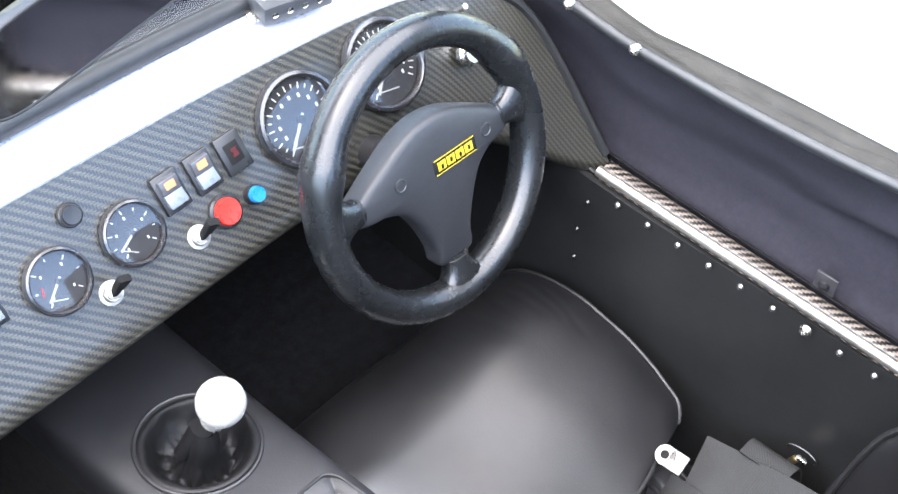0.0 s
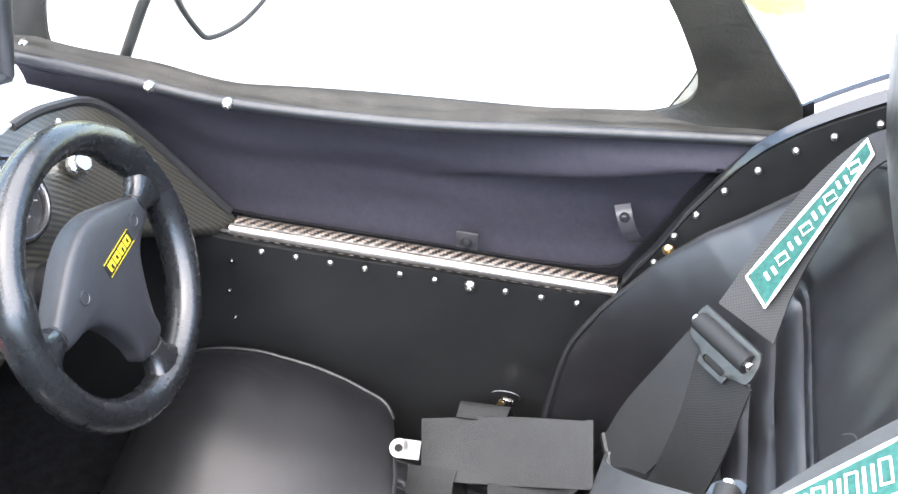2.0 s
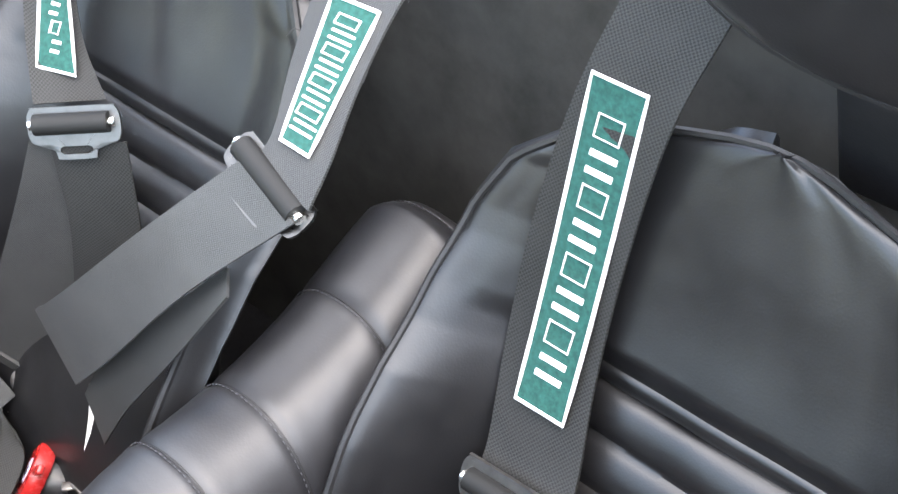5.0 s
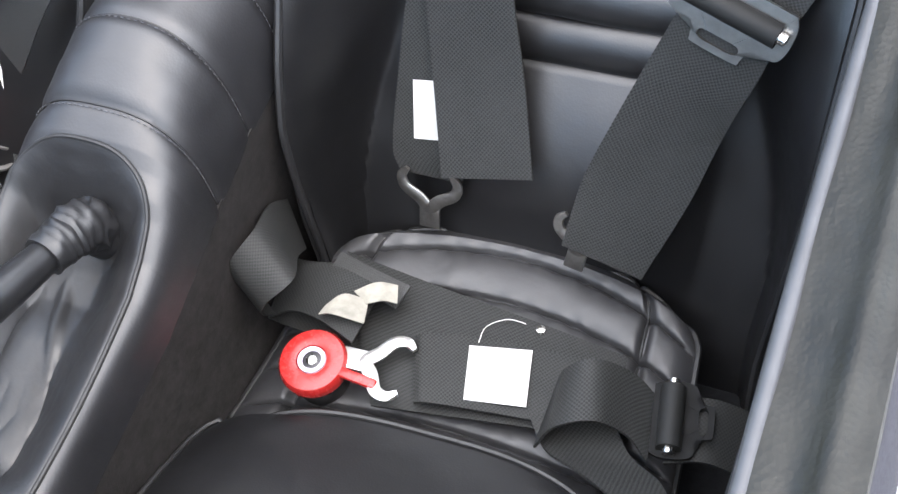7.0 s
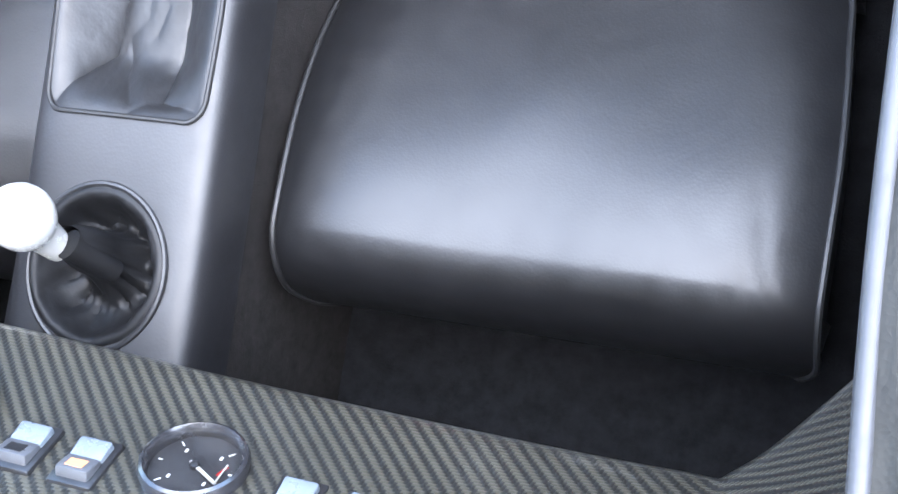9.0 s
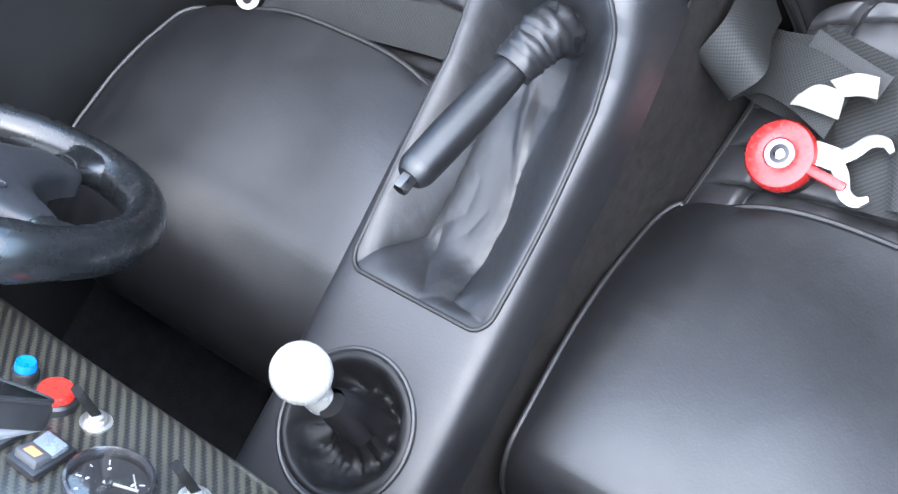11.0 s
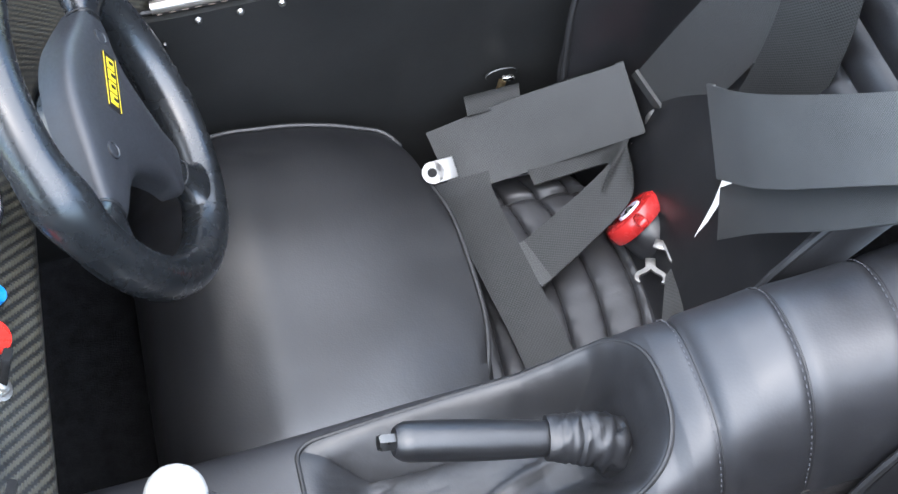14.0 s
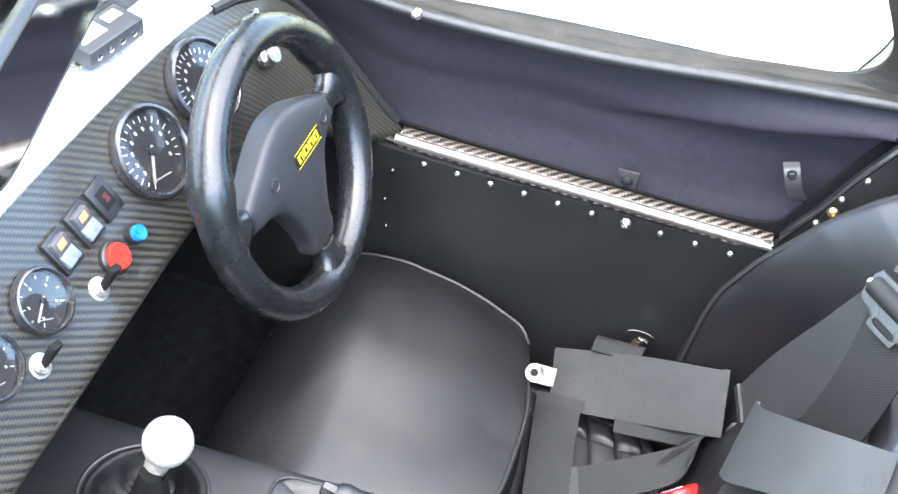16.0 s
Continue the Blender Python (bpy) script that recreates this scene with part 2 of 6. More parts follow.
# ---- building ----
def thing(name, label, category, group="", kind=""):
    return tagged(new(name), label, category, group, kind)


def part(name, bm, material, parent, label="", smooth=True):
    me = bpy.data.meshes.new(name)
    bmesh.ops.recalc_face_normals(bm, faces=bm.faces)
    bm.to_mesh(me)
    bm.free()
    me.materials.append(material)
    if smooth:
        me.polygons.foreach_set("use_smooth", [True] * len(me.polygons))
        me.set_sharp_from_angle(angle=radians(42))
    ob = new(name, me)
    ob.parent = parent
    if label:
        tagged(ob, label)
    return ob


def vec(*p):
    return Vector(p)


def curve_through(pts, n=8, closed=False):
    """A smooth line through the points, n steps for each span."""
    p = [Vector(q) for q in pts]
    k = len(p)
    out = []
    for i in range(k if closed else k - 1):
        if closed:
            a, b, c, d = p[i - 1], p[i], p[(i + 1) % k], p[(i + 2) % k]
        else:
            b, c = p[i], p[i + 1]
            a = p[i - 1] if i else b * 2 - c
            d = p[i + 2] if i + 2 < k else c * 2 - b
        for j in range(n):
            t = j / n
            out.append(0.5 * (2 * b + (c - a) * t + (2 * a - 5 * b + 4 * c - d) * t * t + (3 * b - a - 3 * c + d) * t ** 3))
    if not closed:
        out.append(p[-1])
    return out


def skin(rings, closed_u=True, closed_v=False, cap=True, bm=None):
    """Faces between rings of points."""
    bm = bm or bmesh.new()
    rows = [[bm.verts.new(q) for q in r] for r in rings]
    k = len(rows[0])
    for i in range(len(rows) if closed_v else len(rows) - 1):
        a, b = rows[i], rows[(i + 1) % len(rows)]
        for j in range(k if closed_u else k - 1):
            bm.faces.new((a[j], a[(j + 1) % k], b[(j + 1) % k], b[j]))
    if cap and closed_u and not closed_v:
        bm.faces.new(rows[0])
        bm.faces.new(rows[-1])
    return bm


def tube(path, r, n=8, closed=False, bm=None, flat=1.0):
    path = [Vector(p) for p in path]
    k = len(path)
    rings = []
    side = None
    for i, p in enumerate(path):
        a, b = (path[i - 1], path[(i + 1) % k]) if closed else (path[max(i - 1, 0)], path[min(i + 1, k - 1)])
        d = (b - a).normalized()
        if side is None:
            side = d.orthogonal().normalized()
        side = (side - d * side.dot(d)).normalized()
        up = d.cross(side)
        rr = r(i / max(1, k - 1)) if callable(r) else r
        rings.append([p + side * (math.cos(q) * rr) + up * (math.sin(q) * rr * flat) for q in (2 * math.pi * j / n for j in range(n))])
    return skin(rings, True, closed, not closed, bm)


def lathe(profile, m=None, n=28, bm=None):
    """A turned shape from (radius, height) pairs about local z."""
    m = m or Matrix()
    rings = [[m @ vec(r * math.cos(2 * math.pi * j / n), r * math.sin(2 * math.pi * j / n), h) for j in range(n)] for r, h in profile]
    return skin(rings, True, False, True, bm)


def block(sx, sy, sz, m=None, bevel=0.002, segs=2, bm=None):
    own = bmesh.new()
    bmesh.ops.create_cube(own, size=1.0, matrix=Matrix.Diagonal((sx, sy, sz, 1)))
    if bevel:
        bmesh.ops.bevel(own, geom=own.edges[:], offset=bevel, segments=segs, profile=0.5, affect="EDGES")
    own.transform(m or Matrix())
    if bm is None:
        return own
    me = bpy.data.meshes.new("tmp")
    own.to_mesh(me)
    own.free()
    bm.from_mesh(me)
    bpy.data.meshes.remove(me)
    return bm


def with_uv(bm, fn):
    """UV in metres for each loop from fn(vertex place)."""
    lay = bm.loops.layers.uv.verify()
    for f in bm.faces:
        for lp in f.loops:
            lp[lay].uv = fn(lp.vert.co)
    return bm


def slab(front, thick, uv=None):
    """A sheet from a grid of points (rows), given thickness away from its normals; uv: grid of pairs."""
    bm = bmesh.new()
    nv, nu = len(front), len(front[0])
    g = [[Vector(p) for p in r] for r in front]
    nor = []
    for i in range(nv):
        row = []
        for j in range(nu):
            du = g[i][min(j + 1, nu - 1)] - g[i][max(j - 1, 0)]
            dv = g[min(i + 1, nv - 1)][j] - g[max(i - 1, 0)][j]
            q = du.cross(dv)
            row.append(q.normalized() if q.length > 1e-12 else vec(0, 0, 1))
        nor.append(row)
    a = [[bm.verts.new(p) for p in r] for r in g]
    b = [[bm.verts.new(g[i][j] - nor[i][j] * thick) for j in range(nu)] for i in range(nv)]
    lay = bm.loops.layers.uv.new("UVMap")
    where = {}
    for i in range(nv):
        for j in range(nu):
            where[a[i][j]] = where[b[i][j]] = uv[i][j] if uv else (0, 0)
    for i in range(nv - 1):
        for j in range(nu - 1):
            bm.faces.new((a[i][j], a[i][j + 1], a[i + 1][j + 1], a[i + 1][j]))
            bm.faces.new((b[i][j], b[i + 1][j], b[i + 1][j + 1], b[i][j + 1]))
    for j in range(nu - 1):
        bm.faces.new((a[0][j + 1], a[0][j], b[0][j], b[0][j + 1]))
        bm.faces.new((a[-1][j], a[-1][j + 1], b[-1][j + 1], b[-1][j]))
    for i in range(nv - 1):
        bm.faces.new((a[i][0], a[i + 1][0], b[i + 1][0], b[i][0]))
        bm.faces.new((a[i + 1][-1], a[i][-1], b[i][-1], b[i + 1][-1]))
    for f in bm.faces:
        for lp in f.loops:
            lp[lay].uv = where[lp.vert]
    return bm


def draped(rows, drop):
    """A padded top from a grid of points, with sides falling straight down."""
    bm = bmesh.new()
    g = [[bm.verts.new(p) for p in r] for r in rows]
    for a, b in zip(g, g[1:]):
        for j in range(len(a) - 1):
            bm.faces.new((a[j], a[j + 1], b[j + 1], b[j]))
    rim = [r[0] for r in g] + g[-1][1:-1] + [r[-1] for r in reversed(g)] + g[0][-2:0:-1]
    low = [bm.verts.new(v.co - vec(0, 0, drop)) for v in rim]
    for k in range(len(rim)):
        q = (k + 1) % len(rim)
        bm.faces.new((rim[k], rim[q], low[q], low[k]))
    bmesh.ops.recalc_face_normals(bm, faces=bm.faces)
    return bm


def belt(pairs, thick=0.0022, steps=6, cross=4):
    """Webbing from pairs of edge points along its length."""
    left = curve_through([p[0] for p in pairs], steps)
    right = curve_through([p[1] for p in pairs], steps)
    grid, uv, run = [], [], 0.0
    for i, (p, q) in enumerate(zip(left, right)):
        if i:
            run += (((p + q) - (left[i - 1] + right[i - 1])) / 2).length
        w = (q - p).length
        grid.append([p.lerp(q, j / cross) for j in range(cross + 1)])
        uv.append([(w * j / cross, run) for j in range(cross + 1)])
    return slab(grid, thick, uv)


def frame_of(o, x, up):
    """A pose at o with local x along x and local z near up."""
    x = Vector(x).normalized()
    z = Vector(up)
    z = (z - x * z.dot(x)).normalized()
    y = z.cross(x)
    m = Matrix((x, y, z)).transposed().to_4x4()
    m.translation = o
    return m


def smooth01(t):
    t = max(0.0, min(1.0, t))
    return t * t * (3 - 2 * t)


def wobble(p, scale, amp):
    return noise.noise(Vector(p) * scale) * amp


def drawn(root, centre, k):
    """Moves all points of a thing from a centre by the factor k(point)."""
    c = Vector(centre)
    for ob in [root, *root.children_recursive]:
        if ob.type == "MESH":
            for v in ob.data.vertices:
                v.co = c + (v.co - c) * k(v.co)


# ---- the ground outside ----
ground_bm = bmesh.new()
ring_r = [0.0, 1.2, 2.5, 4, 7, 12, 30, 120, 900]
rings_g = [[vec(r * math.cos(a), r * math.sin(a), -0.20) for a in (2 * math.pi * j / 48 for j in range(48))] for r in ring_r[1:]]
skin(rings_g, True, False, False, ground_bm)
ground_bm.faces.new([ground_bm.verts.new(p) for p in rings_g[0]])
m, n_, l_, b_ = nodes_of("pale_tarmac_and_grass")
v_ = coords(n_)
sep_ = n_.new("ShaderNodeSeparateXYZ")
l_.new(v_, sep_.inputs[0])
edge_ = n_.new("ShaderNodeMath")
edge_.operation = "ADD"
l_.new(sep_.outputs[0], edge_.inputs[0])
l_.new(ranged(n_, l_, noisy(n_, l_, v_, 1.6, 6), 0, 1, -0.5, 0.5), edge_.inputs[1])
grassy = ranged(n_, l_, edge_.outputs[0], 2.0, 2.25, 0, 1)
road = mixed(n_, l_, noisy(n_, l_, v_, 30, 6), (0.29, 0.285, 0.265), (0.37, 0.365, 0.345))
turf = mixed(n_, l_, ranged(n_, l_, noisy(n_, l_, v_, 9, 6), 0.35, 0.65, 0, 1), (0.085, 0.10, 0.018), (0.20, 0.175, 0.05))
l_.new(mixed(n_, l_, grassy, road, turf), b_.inputs["Base Color"])
b_.inputs["Roughness"].default_value = 0.9
ground = part("ground", ground_bm, m, None)
tagged(ground, "pale sunlit tarmac with a yellow-green grass verge", "ground", kind="structure")

# ---- cockpit tub ----
FLOOR = 0.05
tub = thing("cockpit_tub", "black trimmed sports car cockpit tub with carbon sill rails", "car body")
part("floor_panel", block(1.06, 2.0, 0.02, pose(0, -0.25, FLOOR - 0.01)), CARPET, tub, "black carpeted floor")


# Unseen panels, added above and ahead to keep light out of the footwell.
part("footwell_roof", block(1.04, 0.56, 0.006, pose(0, 0.29, 0.470, -2, 0, 0), 0.002), MATT, tub, "unseen black panel that darkens the footwell")
part("front_bulkhead", block(1.06, 0.02, 0.50, pose(0, 0.56, 0.28)), CARPET, tub, "unseen black panel shutting light out of the footwell front")


def side_panel(s):
    """Inner side trim: flat below the rail, rising in a curve to the rear."""
    top = curve_through([(0, 0.55, 0.42), (0, -0.05, 0.375), (0, -0.196, 0.358), (0, -0.40, 0.356), (0, -0.60, 0.36), (0, -0.645, 0.40), (0, -0.69, 0.49), (0, -0.745, 0.575), (0, -0.83, 0.64), (0, -0.95, 0.70), (0, -1.12, 0.74)], 6)
    rows = []
    for k in range(5):
        f = k / 4
        rows.append([vec(s * (0.521 + 0.003 * math.sin(p.y * 9)), p.y, FLOOR + (p.z - FLOOR) * f) for p in top])
    return rows, top


for s in (1, -1):
    rows, top = side_panel(s)
    bm = slab(rows if s > 0 else [r[::-1] for r in rows], 0.012)
    part("side_panel", bm, VINYL, tub, "black vinyl side trim")
    lip = [vec(s * 0.5275, p.y, p.z + 0.004) for p in top if -0.63 < p.y < 0.0]
    part("trim_bead", tube(lip, 0.0028, 6), PIPING, tub, "black edge bead")
    # carbon sill rail
    ra, rb = vec(s * 0.541, -0.205, 0.362), vec(s * 0.541, -0.628, 0.362)
    bm = bmesh.new()
    prof = [(-0.016, 0.001), (-0.0145, 0.007), (-0.010, 0.0105), (-0.003, 0.0120), (0.003, 0.0105), (0.007, 0.005), (0.007, -0.006), (-0.016, -0.004)]
    ringsr = []
    for k in range(25):
        c = ra.lerp(rb, k / 24)
        ringsr.append([c + vec(s * px, 0, pz) for px, pz in prof])
    skin(ringsr, True, False, True, bm)
    with_uv(bm, lambda co: (co.y, co.x + co.z))
    part("sill_rail", bm, RAIL_CARBON, tub, "lacquered carbon fibre sill rail")
    bm = tube([ra + vec(-s * 0.013, 0.004, 0.004), rb + vec(-s * 0.013, -0.002, 0.004)], 0.0062, 10)
    part("sill_tube", bm, SATIN, tub, "bright sill edge tube")
    # outer body skin
    outer = [[vec(s * (0.56 + 0.02 * f), p.y, p.z + 0.01 - f * 0.45) for p in top] for f in (0, 0.33, 0.66, 1)]
    part("body_side", slab(outer, 0.004), BODY, tub, "gloss black body side")
    cap = [[vec(s * (0.521 + 0.016 * f), p.y, p.z + 0.004 + 0.010 * math.sin(f * math.pi)) for p in top if p.y < -0.63] for f in (0, 0.25, 0.5, 0.75, 1)]
    part("body_lip", slab(cap, 0.004), BODY, tub, "gloss black body lip")
    shoulder = [[vec(s * (0.535 + 0.35 * f), p.y, p.z + 0.006 - 0.05 * f * f) for p in top if p.y < -0.77] for f in (0, 0.2, 0.4, 0.6, 0.8, 1)]
    part("rear_wing", slab(shoulder, 0.004), ALU, tub, "pale reflective rear wing")

bulk = [[vec(-0.53 + 1.06 * i / 20, -0.985 - 0.02 * f + wobble((i * 0.3, f, 0), 2, 0.003), FLOOR + (0.742 - FLOOR) * f) for i in range(21)] for f in [k / 8 for k in range(9)]]
part("rear_bulkhead", slab(bulk, 0.01), BULKHEAD, tub, "charcoal carpeted rear bulkhead")
edge = [vec(-0.53 + 1.06 * i / 20, -0.990, 0.744) for i in range(21)]
part("bulkhead_edge", tube(edge, 0.006, 8), BULKHEAD, tub, "bound carpet edge")
deck = [[vec(-0.53 + 1.06 * i / 16, -0.99 - 0.45 * f, 0.744 + 0.045 * smooth01(f * 2) + wobble((i * 0.25, f * 3, 1), 2, 0.006)) for i in range(17)] for f in [k / 10 for k in range(11)]]
part("tonneau_deck", slab(deck, 0.004), DECK, tub, "blue-grey tonneau cover")
for x, y in ((0.44, -1.0), (0.33, -0.997), (0.218, -0.994), (-0.009, -1.0), (-0.067, -1.005), (-0.2, -1.006), (-0.34, -1.006), (-0.46, -1.006)):
    bm = lathe([(0.0075, 0.0), (0.0075, 0.0016), (0.0062, 0.0030), (0.0050, 0.0018), (0.0040, 0.0018), (0.0036, 0.0042), (0.0022, 0.0046), (0.0018, 0.0030), (0.0006, 0.0030)], pose(x, y, 0.7515, 8, 0, 0), 18)
    part("deck_popper", bm, WORN_STEEL, tub, "steel snap fastener")
part("roll_bar", tube(curve_through([(-0.52, -1.10, 0.70), (-0.50, -1.09, 0.775), (-0.45, -1.085, 0.803), (-0.2, -1.085, 0.806), (0.0, -1.085, 0.806), (0.2, -1.085, 0.806), (0.45, -1.085, 0.803), (0.50, -1.09, 0.775), (0.52, -1.10, 0.70)], 8), 0.021, 16), ALU, tub, "pale roll-over bar brace")

# screws along the trim
SCREW = [(0.0003, 0.0012), (0.0012, 0.0012), (0.0014, 0.0034), (0.0021, 0.0033), (0.0032, 0.0021), (0.0037, 0.0), (0.001, -0.001)]
for s in (1, -1):
    for k in range(11):
        y = -0.240 - 0.0388 * k
        big = k == 6
        bm = lathe([(r * (1.9 if big else 1), h * (1.8 if big else 1)) for r, h in SCREW], pose(s * 0.5160, y, 0.351, 0, -90 * s, 0), 14)
        part("trim_screw", bm, STEEL if big else WORN_STEEL, tub, "domed steel fixing")
    for y, z in ((-0.205, 0.33), (-0.2, 0.285), (-0.205, 0.245)):
        part("trim_screw", lathe([(r * 0.8, h) for r, h in SCREW], pose(s * 0.516, y, z, 0, -90 * s, 0), 12), DARK_STEEL, tub)
    for y, z, big in ((-0.661, 0.418, 0), (-0.673, 0.437, 1), (-0.676, 0.456, 0), (-0.693, 0.487, 0), (-0.715, 0.521, 0), (-0.742, 0.551, 0), (-0.772, 0.58, 0), (-0.803, 0.602, 0), (-0.84, 0.623, 0), (-0.88, 0.642, 0), (-0.925, 0.663, 0)):
        bm = lathe([(r * (1.8 if big else 1.05), h * 1.5) for r, h in SCREW], pose(s * 0.5165, y, z + 0.006, 0, -90 * s, 0), 14)
        part("trim_rivet", bm, BRASS if big else WORN_STEEL, tub)

lip = curve_through([(-0.486, -0.36, 0.360), (-0.488, -0.48, 0.360), (-0.491, -0.62, 0.362), (-0.494, -0.76, 0.372)], 6)
part("trim_lip", skin([[p + vec(-0.034, 0, -0.004), p + vec(-0.034, 0, 0.004), p + vec(-0.006, 0, 0.004), p + vec(0, 0, 0.001), p + vec(-0.004, 0, -0.005)] for p in lip]), VINYL, tub, "black trim lip beside the passenger seat")
part("trim_bead", tube([p + vec(0.001, 0, 0.001) for p in lip], 0.0022, 7), PIPING, tub, "grey edge bead")
for y in (-0.545, -0.617, -0.655):
    part("trim_rivet", lathe([(r * 1.1, h * 1.2) for r, h in SCREW], pose(-0.501, y, 0.366, 8, 0, 0), 12), WORN_STEEL, tub)
part("hinge_plate", block(0.020, 0.030, 0.004, pose(-0.496, -0.424, 0.368, 0, 14, 0), 0.0015), DARK_STEEL, tub, "dark steel hinge plate")
part("hinge_pin", lathe([(0.0035, 0), (0.0035, 0.004), (0.001, 0.005)], pose(-0.492, -0.430, 0.370), 12), STEEL, tub)
part("strap_end", belt([((-0.492, -0.655, 0.402), (-0.494, -0.625, 0.400)), ((-0.488, -0.652, 0.425), (-0.490, -0.620, 0.425)), ((-0.494, -0.645, 0.446), (-0.497, -0.615, 0.446)), ((-0.508, -0.640, 0.450), (-0.511, -0.610, 0.450))], 0.003), LEATHER, tub, "curled leather strap end")

# ---- transmission tunnel ----
tunnel = thing("transmission_tunnel", "padded black leather transmission tunnel cover with stitched seams", "tunnel")


def tunnel_top(y):
    """Centre height and half width of the leather top."""
    ys = [0.3, 0.0, -0.15, -0.30, -0.46, -0.52, -0.60, -0.72, -0.83, -0.87, -0.92, -0.99]
    zs = [0.322, 0.330, 0.337, 0.350, 0.372, 0.460, 0.456, 0.480, 0.540, 0.545, 0.36, 0.33]
    ws = [0.088, 0.080, 0.0775, 0.0765, 0.0755, 0.0715, 0.070, 0.070, 0.071, 0.071, 0.072, 0.073]
    soft = sum(float(np.interp(-y - d, [-q for q in ys], zs)) for d in (-0.05, -0.025, 0, 0.025, 0.05)) / 5
    return soft, float(np.interp(-y, [-q for q in ys], ws))


def tunnel_shift(y):
    """How far the forward part sits off centre."""
    return 0.006 * (1 - smooth01((-y - 0.30) / 0.2))


def tunnel_ring(y, puff=0.0):
    z, w = tunnel_top(y)
    rear = smooth01((-y - 0.42) / 0.14)
    out = []
    for k in range(97):
        a = math.pi * k / 96
        c, q = math.cos(a), math.sin(a)
        ex = 0.34 + 0.50 * rear
        x = tunnel_shift(y) + math.copysign(abs(c) ** ex, c) * (w + puff)
        h = (q ** ex) * (0.055 + 0.055 * rear) if q > 0 else 0
        out.append(vec(x, y, z - 0.055 - 0.055 * rear + h + puff))
    return out


def tunnel_rings(y0, y1, n):
    """Rings with a shallow pinch at each stitched seam."""
    seams = (-0.5153, -0.5772, -0.6474, -0.744, -0.84)
    out = []
    for k in range(n + 1):
        y = y0 + (y1 - y0) * k / n
        d = min(abs(y - q) for q in seams)
        out.append(tunnel_ring(y, -0.0028 * math.exp(-(d / 0.004) ** 2)))
    return out


HB0, HB1 = -0.2405, -0.4925     # handbrake opening, front and rear
HBX = 0.004                      # its middle
GEAR = vec(0.006, -0.139, 0.337)  # gear gaiter ring


def opening(y):
    """Half width of the handbrake opening at y: tight front corners, rounder rear ones."""
    if y >= HB0 or y <= HB1:
        return 0.0
    front, rear = min(1.0, (HB0 - y) / 0.016), max(0.0, (-0.446 - y) / (-0.446 - HB1))
    return (0.0615 + 0.003 * math.sin(math.pi * (HB0 - y) / 0.21)) * (0.80 + 0.20 * (1 - (1 - front) ** 2) ** 0.5) * (1 - rear ** 2.6) ** (1 / 2.6)


def sunk(p):
    """Sinks the leather inside the handbrake opening and the gear ring."""
    w = opening(p.y)
    p = p.copy()
    if w > 0 and abs(p.x - HBX) < w - 0.0006 and p.z > tunnel_top(p.y)[0] - 0.04:
        p.z -= 0.075
    d = math.hypot(p.x - GEAR.x, p.y - GEAR.y)
    if d < 0.048 and p.z > 0.3:
        p.z -= 0.075 * smooth01((0.048 - d) / 0.006)
    return p


dense = tunnel_rings(0.25, HB0 + 0.006, 110)[:-1] + tunnel_rings(HB0 + 0.006, HB1 - 0.006, 220) + tunnel_rings(HB1 - 0.006, -0.99, 124)[1:]


def refined(ring, n=210):
    """Evenly spaced points along a ring, for the openings."""
    run = [0.0]
    for p, q in zip(ring, ring[1:]):
        run.append(run[-1] + (q - p).length)
    out, i = [], 0
    for k in range(n + 1):
        d = run[-1] * k / n
        while i < len(ring) - 2 and run[i + 1] < d:
            i += 1
        out.append(ring[i].lerp(ring[i + 1], (d - run[i]) / max(1e-9, run[i + 1] - run[i])))
    return out


part("tunnel_cover", skin([[sunk(p) for p in refined(r)] for r in dense], False, False, False), LEATHER_TUNNEL, tunnel, "smooth black leather cover")
for s in (1, -1):
    rows = []
    for f in [k / 6 for k in range(7)]:
        row = []
        for k in range(32):
            y = 0.25 - 1.24 * k / 31
            z, w = tunnel_top(y)
            rear = smooth01((-y - 0.42) / 0.14)
            row.append(vec(tunnel_shift(y) + s * (w - 0.001 - 0.018 * f), y, (z - 0.052 - 0.055 * rear) * (1 - f) + FLOOR * f))
        rows.append(row)
    part("tunnel_side", slab(rows if s > 0 else [r[::-1] for r in rows], 0.004), CARPET_BROWN, tunnel, "brown-black carpet side")
for y in (-0.5153, -0.5772, -0.6474, -0.744, -0.84):
    part("seam", tube(tunnel_ring(y, -0.0024)[::3], 0.0009, 5), SEAM, tunnel, "stitched seam")
    bm = bmesh.new()
    line = refined(tunnel_ring(y + 0.0035, 0.0002), 110)
    for k in range(6, 104, 2):
        tube([line[k], line[k].lerp(line[k + 1], 0.9)], 0.0005, 4, bm=bm)
    part("stitching", bm, STITCH, tunnel, "grey stitching", False)
def on_tunnel(x, y):
    """Height of the leather top at x, y."""
    z, w = tunnel_top(y)
    rear = smooth01((-y - 0.42) / 0.14)
    ex = 0.34 + 0.50 * rear
    q = max(0.0, 1 - min(1.0, abs(x - tunnel_shift(y)) / w) ** (2 / ex)) ** 0.5
    return z - (0.055 + 0.055 * rear) * (1 - q ** ex)


